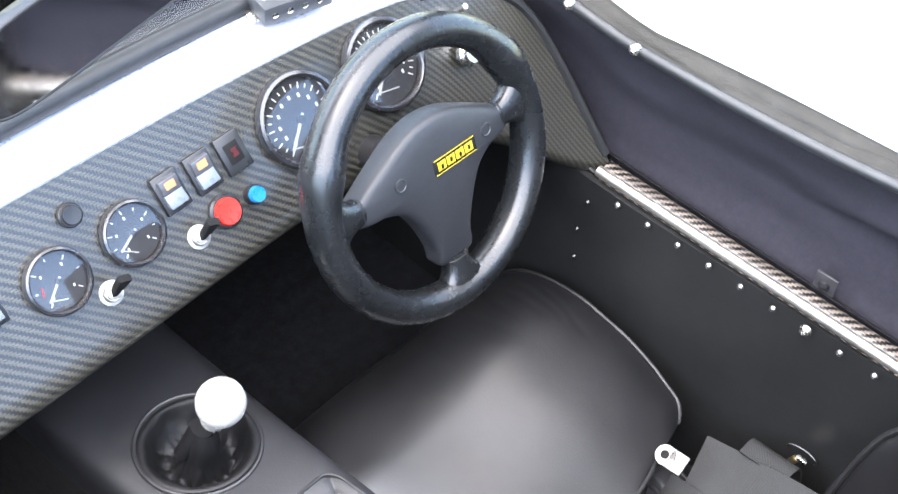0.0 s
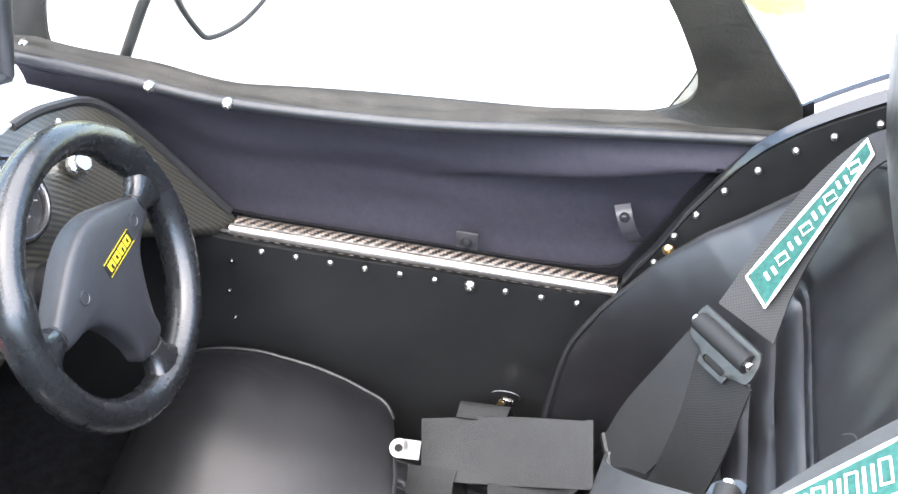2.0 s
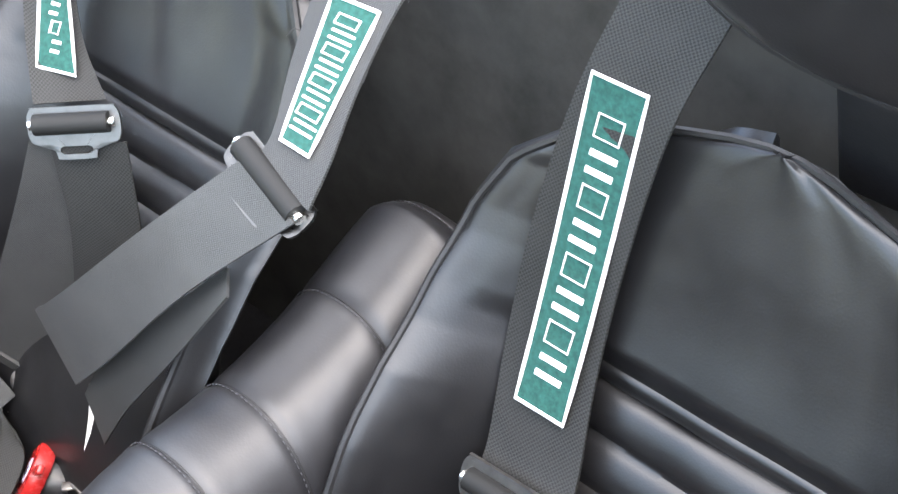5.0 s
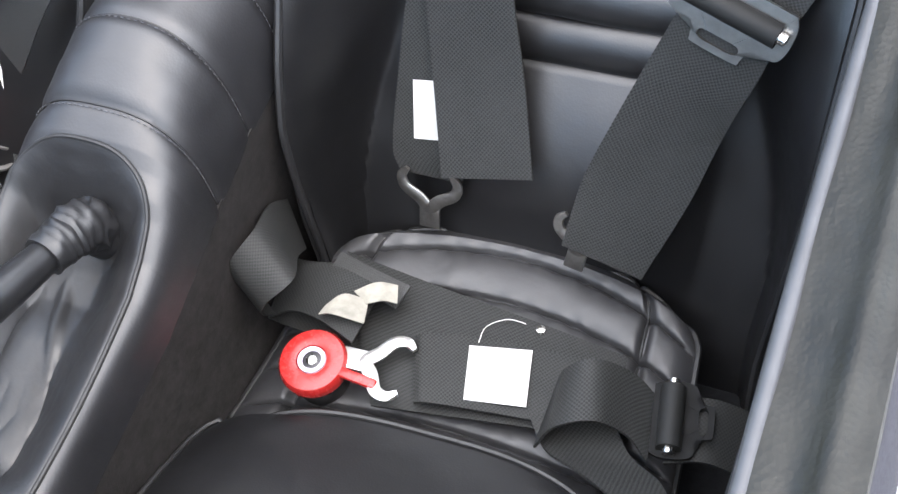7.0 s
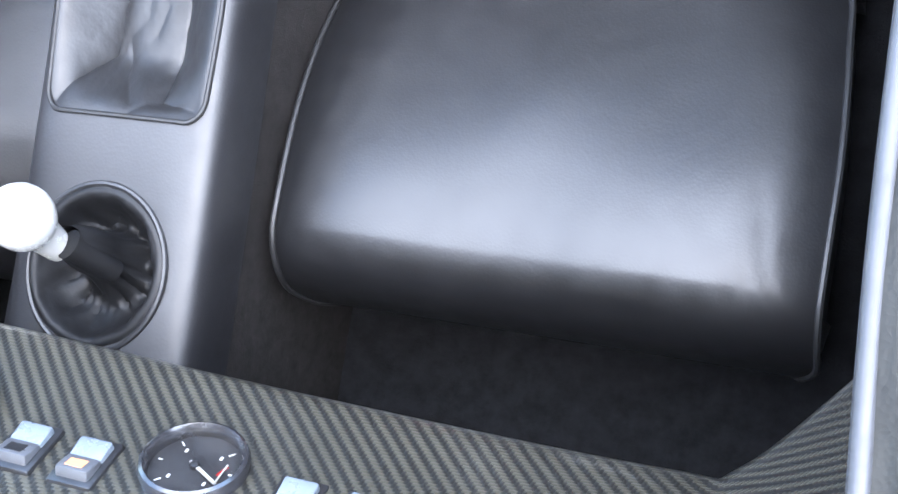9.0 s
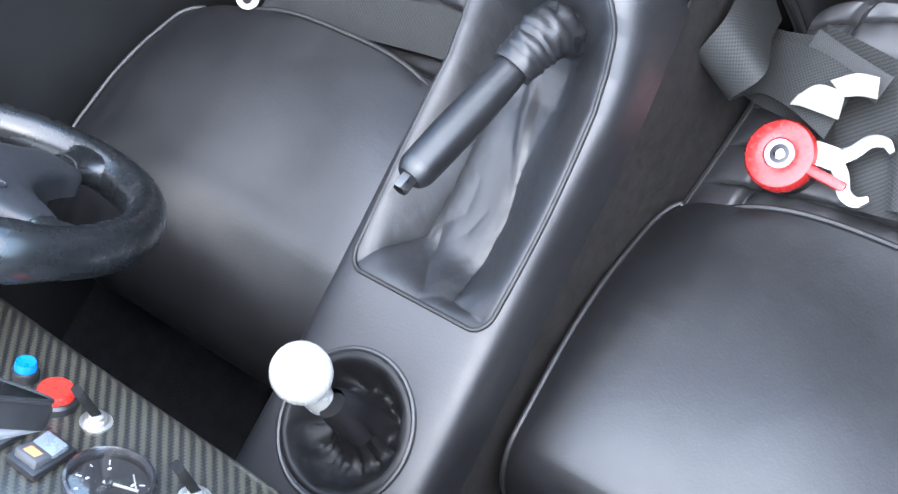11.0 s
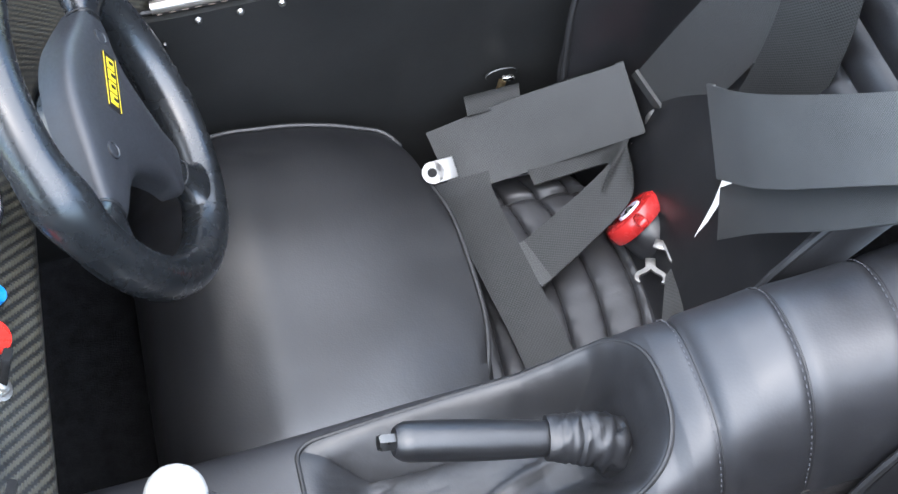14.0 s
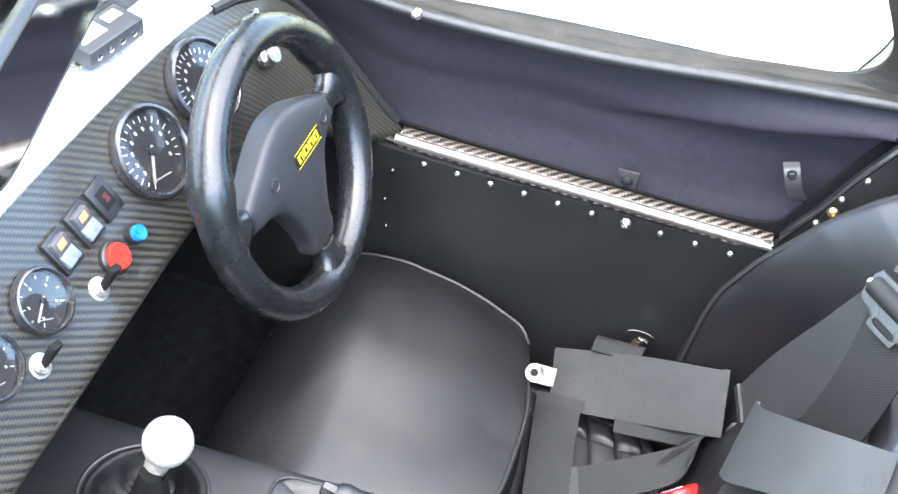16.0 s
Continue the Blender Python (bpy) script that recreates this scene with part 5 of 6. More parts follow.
        inner = curve_through([(0.570, -0.676, 0.655), (0.570, -0.671, 0.630), (0.570, -0.665, 0.610), (0.569, -0.653, 0.586), (0.568, -0.640, 0.560)], 4)
        outer = curve_through([(0.570, -0.684, 0.655), (0.570, -0.688, 0.630), (0.569, -0.688, 0.605), (0.568, -0.680, 0.580), (0.567, -0.660, 0.560)], 4)
        ob = part("corner_gusset", slab([inner, [p.lerp(q, 0.5) for p, q in zip(inner, outer)], outer], 0.001), SMOKED, door, "smoky plastic gusset in the window corner")
        ob.visible_shadow = False
        part("gusset_seam", tube(inner, 0.0012, 6), RUBBER, door, "curved seam in the window")
        ob = part("window", bm, PANE, door, "clear flexible plastic window")
        ob.visible_shadow = False
    return door


sidescreen(1, True)
sidescreen(-1, False)


def rounded_plate(pts, depth, n):
    """Rings of a rounded plate from its outline, thickened along n."""
    loop = curve_through(pts, 5, True)
    c = sum(loop, vec(0, 0, 0)) / len(loop)
    return [[p + n * d + (c - p) * q for p in loop] for d, q in ((0.0, 0.02), (0.004, 0.0), (depth * 0.5, 0.03), (depth * 0.85, 0.16), (depth, 0.4))], loop, c


wing_mirror = thing("wing_mirror", "wing mirror with thin black shell on a bracket outside the sidescreen", "mirror", "wing mirrors")
wn_ = vec(0.55, 0.8, -0.12).normalized()
outline_m = [(0.624, -0.125, 0.586), (0.637, -0.139, 0.545), (0.650, -0.150, 0.530), (0.690, -0.177, 0.535), (0.736, -0.205, 0.568), (0.745, -0.209, 0.590), (0.735, -0.198, 0.630), (0.700, -0.170, 0.656), (0.650, -0.137, 0.650), (0.626, -0.121, 0.620)]
rings_m, loop_m, mid_m = rounded_plate(outline_m, 0.035, wn_)
part("shell", skin(rings_m), BLACK, wing_mirror, "black shell")
part("rim", tube(loop_m, 0.0035, 8, True), RUBBER, wing_mirror, "black rubber rim")
part("mirror_glass", skin([[p + (mid_m - p) * 0.03 - wn_ * d for p in loop_m] for d in (-0.001, 0.001)]), MIRROR, wing_mirror, "mirror glass")
part("stalk", tube(curve_through([(0.585, -0.068, 0.510), (0.600, -0.078, 0.545), (0.622, -0.098, 0.60), (0.66, -0.125, 0.62)], 5), 0.0065, 10), BLACK, wing_mirror, "black bracket arm")
part("bracket", block(0.016, 0.10, 0.006, pose(0.583, -0.11, 0.507, -4, 0, 0), 0.002), BLACK, wing_mirror, "bracket foot")

wing_mirror = thing("wing_mirror", "wing mirror with thin black shell on a bracket outside the sidescreen", "mirror", "wing mirrors")
rings_m, loop_m, mid_m = rounded_plate([(-p[0] + 0.058, p[1] + 0.013, p[2]) for p in outline_m], 0.035, vec(-0.55, 0.8, -0.12).normalized())
part("shell", skin(rings_m), BLACK, wing_mirror, "black shell")
part("rim", tube(loop_m, 0.0035, 8, True), RUBBER, wing_mirror, "black rubber rim")
part("mirror_glass", skin([[p + (mid_m - p) * 0.03 - vec(-0.55, 0.8, -0.12).normalized() * d for p in loop_m] for d in (-0.001, 0.001)]), MIRROR, wing_mirror, "mirror glass")
part("stalk", tube(curve_through([(-0.570, -0.050, 0.595), (-0.577, -0.066, 0.612), (-0.592, -0.082, 0.614), (-0.615, -0.098, 0.612)], 5), 0.0065, 10), BLACK, wing_mirror, "black bracket arm")
part("bracket", block(0.016, 0.10, 0.006, pose(-0.573, -0.06, 0.594), 0.002), BLACK, wing_mirror, "bracket foot")



# ---- harnesses ----
def patch(owner, quad, lift, bars=8):
    """A green sewn patch with white border and white blocks; quad: two top and two bottom corners."""
    a, b, c, d = [Vector(q) for q in quad]
    nrm = (b - a).cross(c - a).normalized()
    if nrm.dot(lift) < 0:
        nrm.negate()
    off = nrm * 0.0016

    def at(u, v, h=0.0):
        return a.lerp(b, u).lerp(c.lerp(d, u), v) + off + nrm * h
    rows = [[at(u / 6, v / 12) for u in range(7)] for v in range(13)]
    g = part("patch", slab(rows, 0.001), GREEN, owner, "green sewn patch with white marks")
    rim = [at(0, k / 10, 0.0012) for k in range(11)] + [at(1, 1 - k / 10, 0.0012) for k in range(11)]
    part("border", tube(rim, 0.0016, 6, True), THREAD, g, "white sewn border")
    L = (c - a).length
    W = (b - a).length
    for k in range(bars):
        v = 0.08 + 0.84 * (k + 0.5) / bars
        m = frame_of(at(0.5, v, 0.0011), at(1, v) - at(0, v), nrm)
        if k % 2:
            for y in (-0.026, 0.026):
                part("sewn_mark", block(W * 0.50, L * 0.020, 0.0012, m @ pose(0, L * y, 0), 0.0004), THREAD, g, "white sewn bar")
        else:
            part("sewn_mark", tube([m @ vec(W * 0.23 * x, L * 0.034 * y, 0) for x, y in ((-1, -1), (-1, 1), (1, 1), (1, -1))], 0.0018, 5, True, flat=0.5), THREAD, g, "white sewn block")


def adjuster(owner, a, b, down, nrm, metal=None, k=1.0):
    """Three-bar slide adjuster between points a and b."""
    a, b = Vector(a), Vector(b)
    m = frame_of((a + b) / 2, b - a, nrm)
    if (m.to_3x3() @ vec(0, -1, 0)).dot(Vector(down)) < 0:
        m = m @ pose(0, 0, 0, 0, 0, 180)
    w = (b - a).length / 2
    g = tagged(new("adjuster"), "grey steel slide adjuster")
    g.parent = owner
    loop = curve_through([vec(x * w, y * k, 0) for x, y in ((-0.86, 0.025), (-1.00, 0.024), (-1.10, 0.015), (-1.12, 0.0), (-1.09, -0.011), (-0.98, -0.0185), (-0.62, -0.0195), (-0.52, -0.024), (-0.47, -0.034), (-0.38, -0.0375), (0.38, -0.0375), (0.47, -0.034), (0.52, -0.024), (0.62, -0.0195), (0.98, -0.0185), (1.09, -0.011), (1.12, 0.0), (1.10, 0.015), (1.00, 0.024), (0.86, 0.025))], 3, True)
    inner = curve_through([vec(x * w, y * k, 0) for x, y in ((-0.20, -0.0220), (-0.26, -0.0221), (-0.32, -0.0224), (-0.37, -0.0236), (-0.39, -0.0262), (-0.38, -0.0290), (-0.35, -0.0306), (-0.30, -0.0313), (-0.22, -0.0315), (-0.12, -0.0315), (0.12, -0.0315), (0.22, -0.0315), (0.30, -0.0313), (0.35, -0.0306), (0.38, -0.0290), (0.39, -0.0262), (0.37, -0.0236), (0.32, -0.0224), (0.26, -0.0221), (0.20, -0.0220))], 3, True)
    bm = bmesh.new()
    skin([[m @ (p + vec(0, 0, 0.0015)) for p in loop], [m @ (p + vec(0, 0, 0.0015)) for p in inner], [m @ (p - vec(0, 0, 0.0015)) for p in inner], [m @ (p - vec(0, 0, 0.0015)) for p in loop]], True, True, False, bm)
    part("plate", bm, metal or ADJUSTER_STEEL, g, "grey steel plate", True)
    part("bar", tube([m @ vec(-w * 0.9, 0.004, 0.004), m @ vec(w * 0.88, 0.004, 0.004)], 0.0092, 12), WEB, g, "webbing rolled round the bar")
    for x in (-0.92, 0.92):
        part("pin", lathe([(0.0045, -0.004), (0.0045, 0.004), (0.001, 0.0045)], m @ pose(x * w, 0.004, 0.005, 0, 90, 0), 12), STEEL, g, "bright pin")


def hook(owner, o, d, nrm, size=0.03, metal=None):
    """A forked steel tongue that clips into the buckle."""
    m = frame_of(Vector(o), Vector(nrm).cross(Vector(d)), nrm)
    if (m.to_3x3() @ vec(0, 1, 0)).dot(Vector(d)) < 0:
        m = m @ pose(0, 0, 0, 0, 0, 180)
    line = curve_through([(x * size, y * size, 0) for x, y in ((-0.66, -0.48), (-0.84, -0.22), (-0.74, 0.12), (-0.34, 0.38), (0, 0.66), (0.34, 0.38), (0.74, 0.12), (0.84, -0.22), (0.66, -0.48))], 5)
    rings = []
    for k, p in enumerate(line):
        t = (line[min(k + 1, len(line) - 1)] - line[max(k - 1, 0)]).normalized()
        n = vec(-t.y, t.x, 0)
        f = abs(2 * k / (len(line) - 1) - 1)
        w = size * (0.20 - 0.06 * f - 0.07 * f ** 6)
        rings.append([m @ (p + n * w * q + vec(0, 0, h)) for q, h in ((1, -0.0008), (1, 0.0008), (0.8, 0.0016), (-0.8, 0.0016), (-1, 0.0008), (-1, -0.0008), (-0.8, -0.0016), (0.8, -0.0016))])
    g = part("tongue", skin(rings), metal or BRIGHT_STEEL, owner, "forked steel tongue")
    part("tab", block(size * 0.62, size * 0.9, 0.0028, m @ pose(0, size * 0.9, -0.0004), 0.001), metal or BRIGHT_STEEL, g)


def rotary(owner, o, nrm, lever, size=1.0):
    """Round red quick-release buckle with a turning lever."""
    m = frame_of(Vector(o), lever, nrm) @ Matrix.Scale(size, 4)
    g = tagged(new("buckle"), "round red quick-release buckle")
    g.parent = owner
    part("housing", lathe([(0.016, -0.012), (0.022, -0.008), (0.023, 0.012), (0.020, 0.018), (0.001, 0.018)], m, 28), BLACK, g, "black housing")
    part("knob", lathe([(0.0265, 0.016), (0.0275, 0.019), (0.0275, 0.026), (0.0255, 0.0295), (0.018, 0.0310), (0.0125, 0.0300), (0.0118, 0.0275), (0.001, 0.0275)], m, 40), RED, g, "red turn knob")
    part("collar", lathe([(0.0112, 0.0275), (0.0110, 0.0305), (0.0090, 0.0312), (0.0076, 0.0300), (0.0076, 0.0280)], m, 32), PALE_PRINT, g, "pale printed collar")
    part("recess", lathe([(0.0078, 0.0286), (0.0050, 0.0290), (0.0008, 0.0290)], m, 28), BLACK, g, "dark recess")
    part("screw", lathe([(0.0046, 0.0288), (0.0044, 0.0308), (0.0030, 0.0316), (0.0018, 0.0316), (0.0012, 0.0304), (0.0003, 0.0304)], m, 18), STEEL, g, "steel centre screw")
    part("lever", block(0.040, 0.0085, 0.006, m @ pose(0.036, 0, 0.0265), 0.0025), RED, g, "red lever")
    for k in range(9):
        a = 360 * k / 14 + 40
        part("raised_mark", block(0.003, 0.0016, 0.0006, m @ pose(0, 0, 0.0303, 0, 0, a) @ pose(0.0215, 0, 0), 0), RED_BUTTON, g, "", False)


UP = vec(0, 0, 1)
BN = vec(0, 0.935, 0.355)

# passenger harness
ph = thing("harness", "black webbing harness with red round buckle lying on the seat", "seat harness", "seat harnesses")
part("shoulder_strap", belt([((-0.150, -0.90, 0.755), (-0.225, -0.90, 0.750)), ((-0.136, -0.855, 0.68), (-0.212, -0.855, 0.68)), ((-0.130, -0.812, 0.590), (-0.208, -0.814, 0.592)), ((-0.134, -0.778, 0.512), (-0.212, -0.780, 0.516)), ((-0.148, -0.742, 0.448), (-0.226, -0.746, 0.454)), ((-0.152, -0.728, 0.430), (-0.230, -0.730, 0.434))]), WEB, ph, "black shoulder strap")
part("strap_tail", belt([((-0.173, -0.716, 0.43), (-0.242, -0.718, 0.434)), ((-0.174, -0.700, 0.396), (-0.243, -0.704, 0.404)), ((-0.183, -0.668, 0.331), (-0.257, -0.674, 0.342)), ((-0.198, -0.624, 0.269), (-0.273, -0.631, 0.282))]), WEB, ph, "loose strap tail")
part("strap_tail", belt([((-0.155, -0.722, 0.425), (-0.225, -0.722, 0.428)), ((-0.154, -0.712, 0.393), (-0.222, -0.712, 0.398)), ((-0.148, -0.670, 0.312), (-0.214, -0.672, 0.320)), ((-0.147, -0.645, 0.268), (-0.212, -0.645, 0.272)), ((-0.155, -0.636, 0.251), (-0.209, -0.636, 0.251))]), WEB, ph, "folded strap")
adjuster(ph, (-0.151, -0.712, 0.424), (-0.243, -0.714, 0.428), (0, 0.4, -1), BN, None, 0.82)
patch(ph, ((-0.145, -0.862, 0.694), (-0.190, -0.862, 0.694), (-0.161, -0.756, 0.480), (-0.203, -0.757, 0.480)), BN)
hook(ph, (-0.182, -0.628, 0.246), (0, 0.42, -0.9), BN, 0.029, DULL_STEEL)
part("care_label", belt([((-0.163, -0.671, 0.324), (-0.186, -0.672, 0.327)), ((-0.166, -0.648, 0.280), (-0.190, -0.649, 0.283))], 0.0008), PAPER, ph, "white sewn label")
part("shoulder_strap", belt([((-0.515, -0.93, 0.80), (-0.565, -0.91, 0.78)), ((-0.500, -0.83, 0.66), (-0.552, -0.81, 0.645)), ((-0.469, -0.770, 0.563), (-0.523, -0.753, 0.550)), ((-0.412, -0.738, 0.483), (-0.472, -0.718, 0.467)), ((-0.382, -0.712, 0.432), (-0.447, -0.695, 0.421)), ((-0.370, -0.702, 0.418), (-0.438, -0.684, 0.404))]), WEB, ph, "black shoulder strap")
part("strap_tail", belt([((-0.376, -0.704, 0.440), (-0.440, -0.687, 0.420)), ((-0.364, -0.694, 0.412), (-0.432, -0.677, 0.392)), ((-0.352, -0.684, 0.385), (-0.421, -0.667, 0.366)), ((-0.330, -0.660, 0.335), (-0.410, -0.658, 0.335)), ((-0.312, -0.636, 0.290), (-0.395, -0.634, 0.290)), ((-0.303, -0.603, 0.245), (-0.368, -0.598, 0.231))]), WEB, ph, "loose strap tail")
adjuster(ph, (-0.367, -0.702, 0.441), (-0.445, -0.684, 0.422), (0.3, 0.4, -1), BN, None, 0.85)
patch(ph, ((-0.459, -0.766, 0.560), (-0.503, -0.756, 0.552), (-0.407, -0.722, 0.454), (-0.444, -0.709, 0.445)), BN)
hook(ph, (-0.318, -0.612, 0.252), (0.2, 0.42, -0.9), BN, 0.026, DULL_STEEL)
# lap belts across the squab
part("lap_strap", belt([((-0.060, -0.575, 0.185), (-0.072, -0.510, 0.178)), ((-0.088, -0.560, 0.200), (-0.098, -0.498, 0.198)), ((-0.135, -0.565, 0.200), (-0.140, -0.492, 0.200)), ((-0.200, -0.545, 0.198), (-0.205, -0.470, 0.200)), ((-0.260, -0.535, 0.197), (-0.265, -0.460, 0.198))]), WEB, ph, "black lap strap")
part("lap_pad", belt([((-0.123, -0.575, 0.206), (-0.198, -0.446, 0.206)), ((-0.205, -0.563, 0.207), (-0.245, -0.452, 0.207)), ((-0.302, -0.552, 0.206), (-0.320, -0.463, 0.206)), ((-0.372, -0.544, 0.203), (-0.385, -0.470, 0.203))]), WEB, ph, "wide dark lap pad")
part("lap_top_strap", belt([((-0.212, -0.508, 0.216), (-0.232, -0.453, 0.216)), ((-0.224, -0.513, 0.219), (-0.245, -0.455, 0.219)), ((-0.285, -0.525, 0.2135), (-0.300, -0.464, 0.2135)), ((-0.350, -0.528, 0.212), (-0.358, -0.470, 0.212))]), WEB, ph, "webbing strap on the pad")
part("care_label", belt([((-0.256, -0.512, 0.2165), (-0.268, -0.466, 0.2165)), ((-0.304, -0.522, 0.2155), (-0.315, -0.474, 0.2155))], 0.0006), PAPER, ph, "blank white sewn label")
part("lap_twist", belt([((-0.330, -0.505, 0.214), (-0.330, -0.445, 0.214)), ((-0.338, -0.500, 0.240), (-0.345, -0.452, 0.240)), ((-0.358, -0.508, 0.252), (-0.372, -0.462, 0.246)), ((-0.385, -0.515, 0.234), (-0.395, -0.468, 0.226)), ((-0.405, -0.510, 0.218), (-0.412, -0.458, 0.214))]), WEB, ph, "twisted strap loop")
part("lap_tail", belt([((-0.318, -0.470, 0.212), (-0.378, -0.485, 0.212)), ((-0.340, -0.445, 0.212), (-0.400, -0.458, 0.212)), ((-0.372, -0.430, 0.222), (-0.428, -0.440, 0.218)), ((-0.408, -0.412, 0.228), (-0.446, -0.412, 0.226)), ((-0.440, -0.400, 0.226), (-0.455, -0.402, 0.226))]), WEB, ph, "strap running to the side anchor")
part("lap_side_strap", belt([((-0.415, -0.505, 0.226), (-0.425, -0.455, 0.224)), ((-0.45, -0.515, 0.225), (-0.455, -0.465, 0.222)), ((-0.50, -0.53, 0.18), (-0.50, -0.48, 0.175))]), WEB, ph, "strap to the body side")
adjuster(ph, (-0.421, -0.514, 0.232), (-0.431, -0.460, 0.230), (-1, 0, 0), UP, MATT, 0.7)
rotary(ph, (-0.146, -0.464, 0.196), (0.0, 0.12, 1), (-1, 0.10, 0))
part("anchor_bolt", lathe([(0.006, 0), (0.006, 0.004), (0.003, 0.006), (0.0005, 0.006)], pose(-0.456, -0.396, 0.227, 0, 70, 0), 12), STEEL, ph, "steel anchor bolt")
part("rivet", lathe([(0.004, 0), (0.0035, 0.002), (0.0005, 0.003)], pose(-0.302, -0.546, 0.2065), 12), STEEL, ph, "steel rivet")
part("loose_thread", tube(curve_through([(-0.262, -0.516, 0.217), (-0.262, -0.533, 0.214), (-0.275, -0.545, 0.212), (-0.29, -0.546, 0.211)], 6), 0.0003, 5), THREAD, ph, "loose grey thread")

# The harness is fitted to the view from the same camera position.
drawn(ph, (-0.549, -0.045, 1.117), away_from_eye)
part("lap_loop", belt([((-0.048, -0.610, 0.205), (-0.066, -0.590, 0.165)), ((-0.053, -0.580, 0.236), (-0.080, -0.559, 0.199)), ((-0.059, -0.545, 0.248), (-0.100, -0.522, 0.226)), ((-0.049, -0.520, 0.238), (-0.083, -0.503, 0.214)), ((-0.043, -0.522, 0.212), (-0.071, -0.508, 0.186)), ((-0.043, -0.536, 0.190), (-0.070, -0.522, 0.164))], 0.0022, 9), WEB, ph, "strap bulging out beside the tunnel")
part("lap_loop_return", belt([((-0.060, -0.570, 0.166), (-0.062, -0.520, 0.158)), ((-0.086, -0.572, 0.176), (-0.084, -0.526, 0.170)), ((-0.116, -0.571, 0.181), (-0.114, -0.520, 0.178)), ((-0.154, -0.563, 0.180), (-0.150, -0.507, 0.178))]), WEB, ph, "strap running back over the squab")
part("strap_end", belt([((-0.104, -0.590, 0.176), (-0.102, -0.572, 0.176)), ((-0.140, -0.580, 0.178), (-0.136, -0.560, 0.178)), ((-0.176, -0.572, 0.178), (-0.172, -0.548, 0.178))]), WEB_PLAIN, ph, "plain folded strap end")
part("care_label", belt([((-0.115, -0.521, 0.184), (-0.118, -0.530, 0.186)), ((-0.128, -0.521, 0.190), (-0.131, -0.542, 0.191)), ((-0.155, -0.523, 0.184), (-0.150, -0.545, 0.184))], 0.0008), PAPER_OLD, ph, "curled stained label")
part("care_label", belt([((-0.150, -0.541, 0.185), (-0.135, -0.550, 0.185)), ((-0.163, -0.545, 0.189), (-0.152, -0.561, 0.189)), ((-0.174, -0.549, 0.184), (-0.168, -0.566, 0.184))], 0.0008), PAPER_OLD, ph, "curled stained label")
hook(ph, (-0.186, -0.497, 0.172), (1, 0.02, -0.05), UP, 0.031)

# driver harness
dh = thing("harness", "black webbing harness with wide pads folded over the driving seat", "seat harness", "seat harnesses")
DN1 = vec(-0.5, 0.7, 0.4)
part("shoulder_strap", belt([((0.445, -0.915, 0.735), (0.415, -0.935, 0.735)), ((0.432, -0.850, 0.690), (0.403, -0.862, 0.684)), ((0.425, -0.812, 0.670), (0.395, -0.823, 0.664)), ((0.410, -0.777, 0.630), (0.375, -0.799, 0.617)), ((0.385, -0.747, 0.581), (0.345, -0.777, 0.564)), ((0.345, -0.716, 0.530), (0.308, -0.765, 0.526))]), WEB, dh, "black shoulder strap")
patch(dh, ((0.4195, -0.815, 0.6725), (0.404, -0.820, 0.669), (0.360, -0.737, 0.552), (0.330, -0.755, 0.546)), DN1)
adjuster(dh, (0.324, -0.700, 0.5225), (0.268, -0.747, 0.5275), (0.2, 0.5, -0.8), DN1, DIMMED_STEEL, 0.72)
part("strap_tail", belt([((0.325, -0.698, 0.520), (0.278, -0.744, 0.522)), ((0.345, -0.680, 0.455), (0.295, -0.722, 0.450)), ((0.390, -0.655, 0.345), (0.331, -0.693, 0.328)), ((0.442, -0.641, 0.232), (0.384, -0.664, 0.203))]), WEB_PLAIN, dh, "loose strap tail")
part("strap_hem", belt([((0.436, -0.640, 0.246), (0.378, -0.663, 0.217)), ((0.443, -0.6395, 0.232), (0.3835, -0.663, 0.203))], 0.0035), WEB_PLAIN, dh, "doubled strap hem")
part("strap_tail", belt([((0.310, -0.705, 0.51), (0.262, -0.750, 0.512)), ((0.305, -0.700, 0.42), (0.255, -0.738, 0.41)), ((0.325, -0.685, 0.30), (0.265, -0.715, 0.29)), ((0.345, -0.665, 0.235), (0.285, -0.685, 0.225))]), WEB, dh, "folded strap")
hook(dh, (0.388, -0.652, 0.197), (0.45, 0.25, -0.8), DN1, 0.027, WORN_STEEL)
DN2 = vec(-0.45, 0.6, 0.65)
part("shoulder_strap", belt([((0.103, -0.962, 0.772), (0.036, -0.970, 0.772)), ((0.100, -0.935, 0.7635), (0.030, -0.945, 0.7635)), ((0.072, -0.866, 0.736), (-0.010, -0.866, 0.739)), ((0.070, -0.827, 0.707), (-0.010, -0.822, 0.708)), ((0.050, -0.775, 0.668), (-0.018, -0.775, 0.672)), ((0.028, -0.733, 0.637), (-0.030, -0.735, 0.640)), ((0.030, -0.712, 0.622), (-0.034, -0.708, 0.616))]), WEB_PLAIN, dh, "wide black shoulder strap")
part("cross_seam", tube([(0.070, -0.862, 0.738), (0.03, -0.862, 0.740), (-0.012, -0.864, 0.741)], 0.0014, 5), SEAM, dh, "sewn cross seam")
patch(dh, ((0.046, -0.815, 0.702), (0.000, -0.816, 0.704), (0.016, -0.731, 0.638), (-0.014, -0.730, 0.638)), DN2)
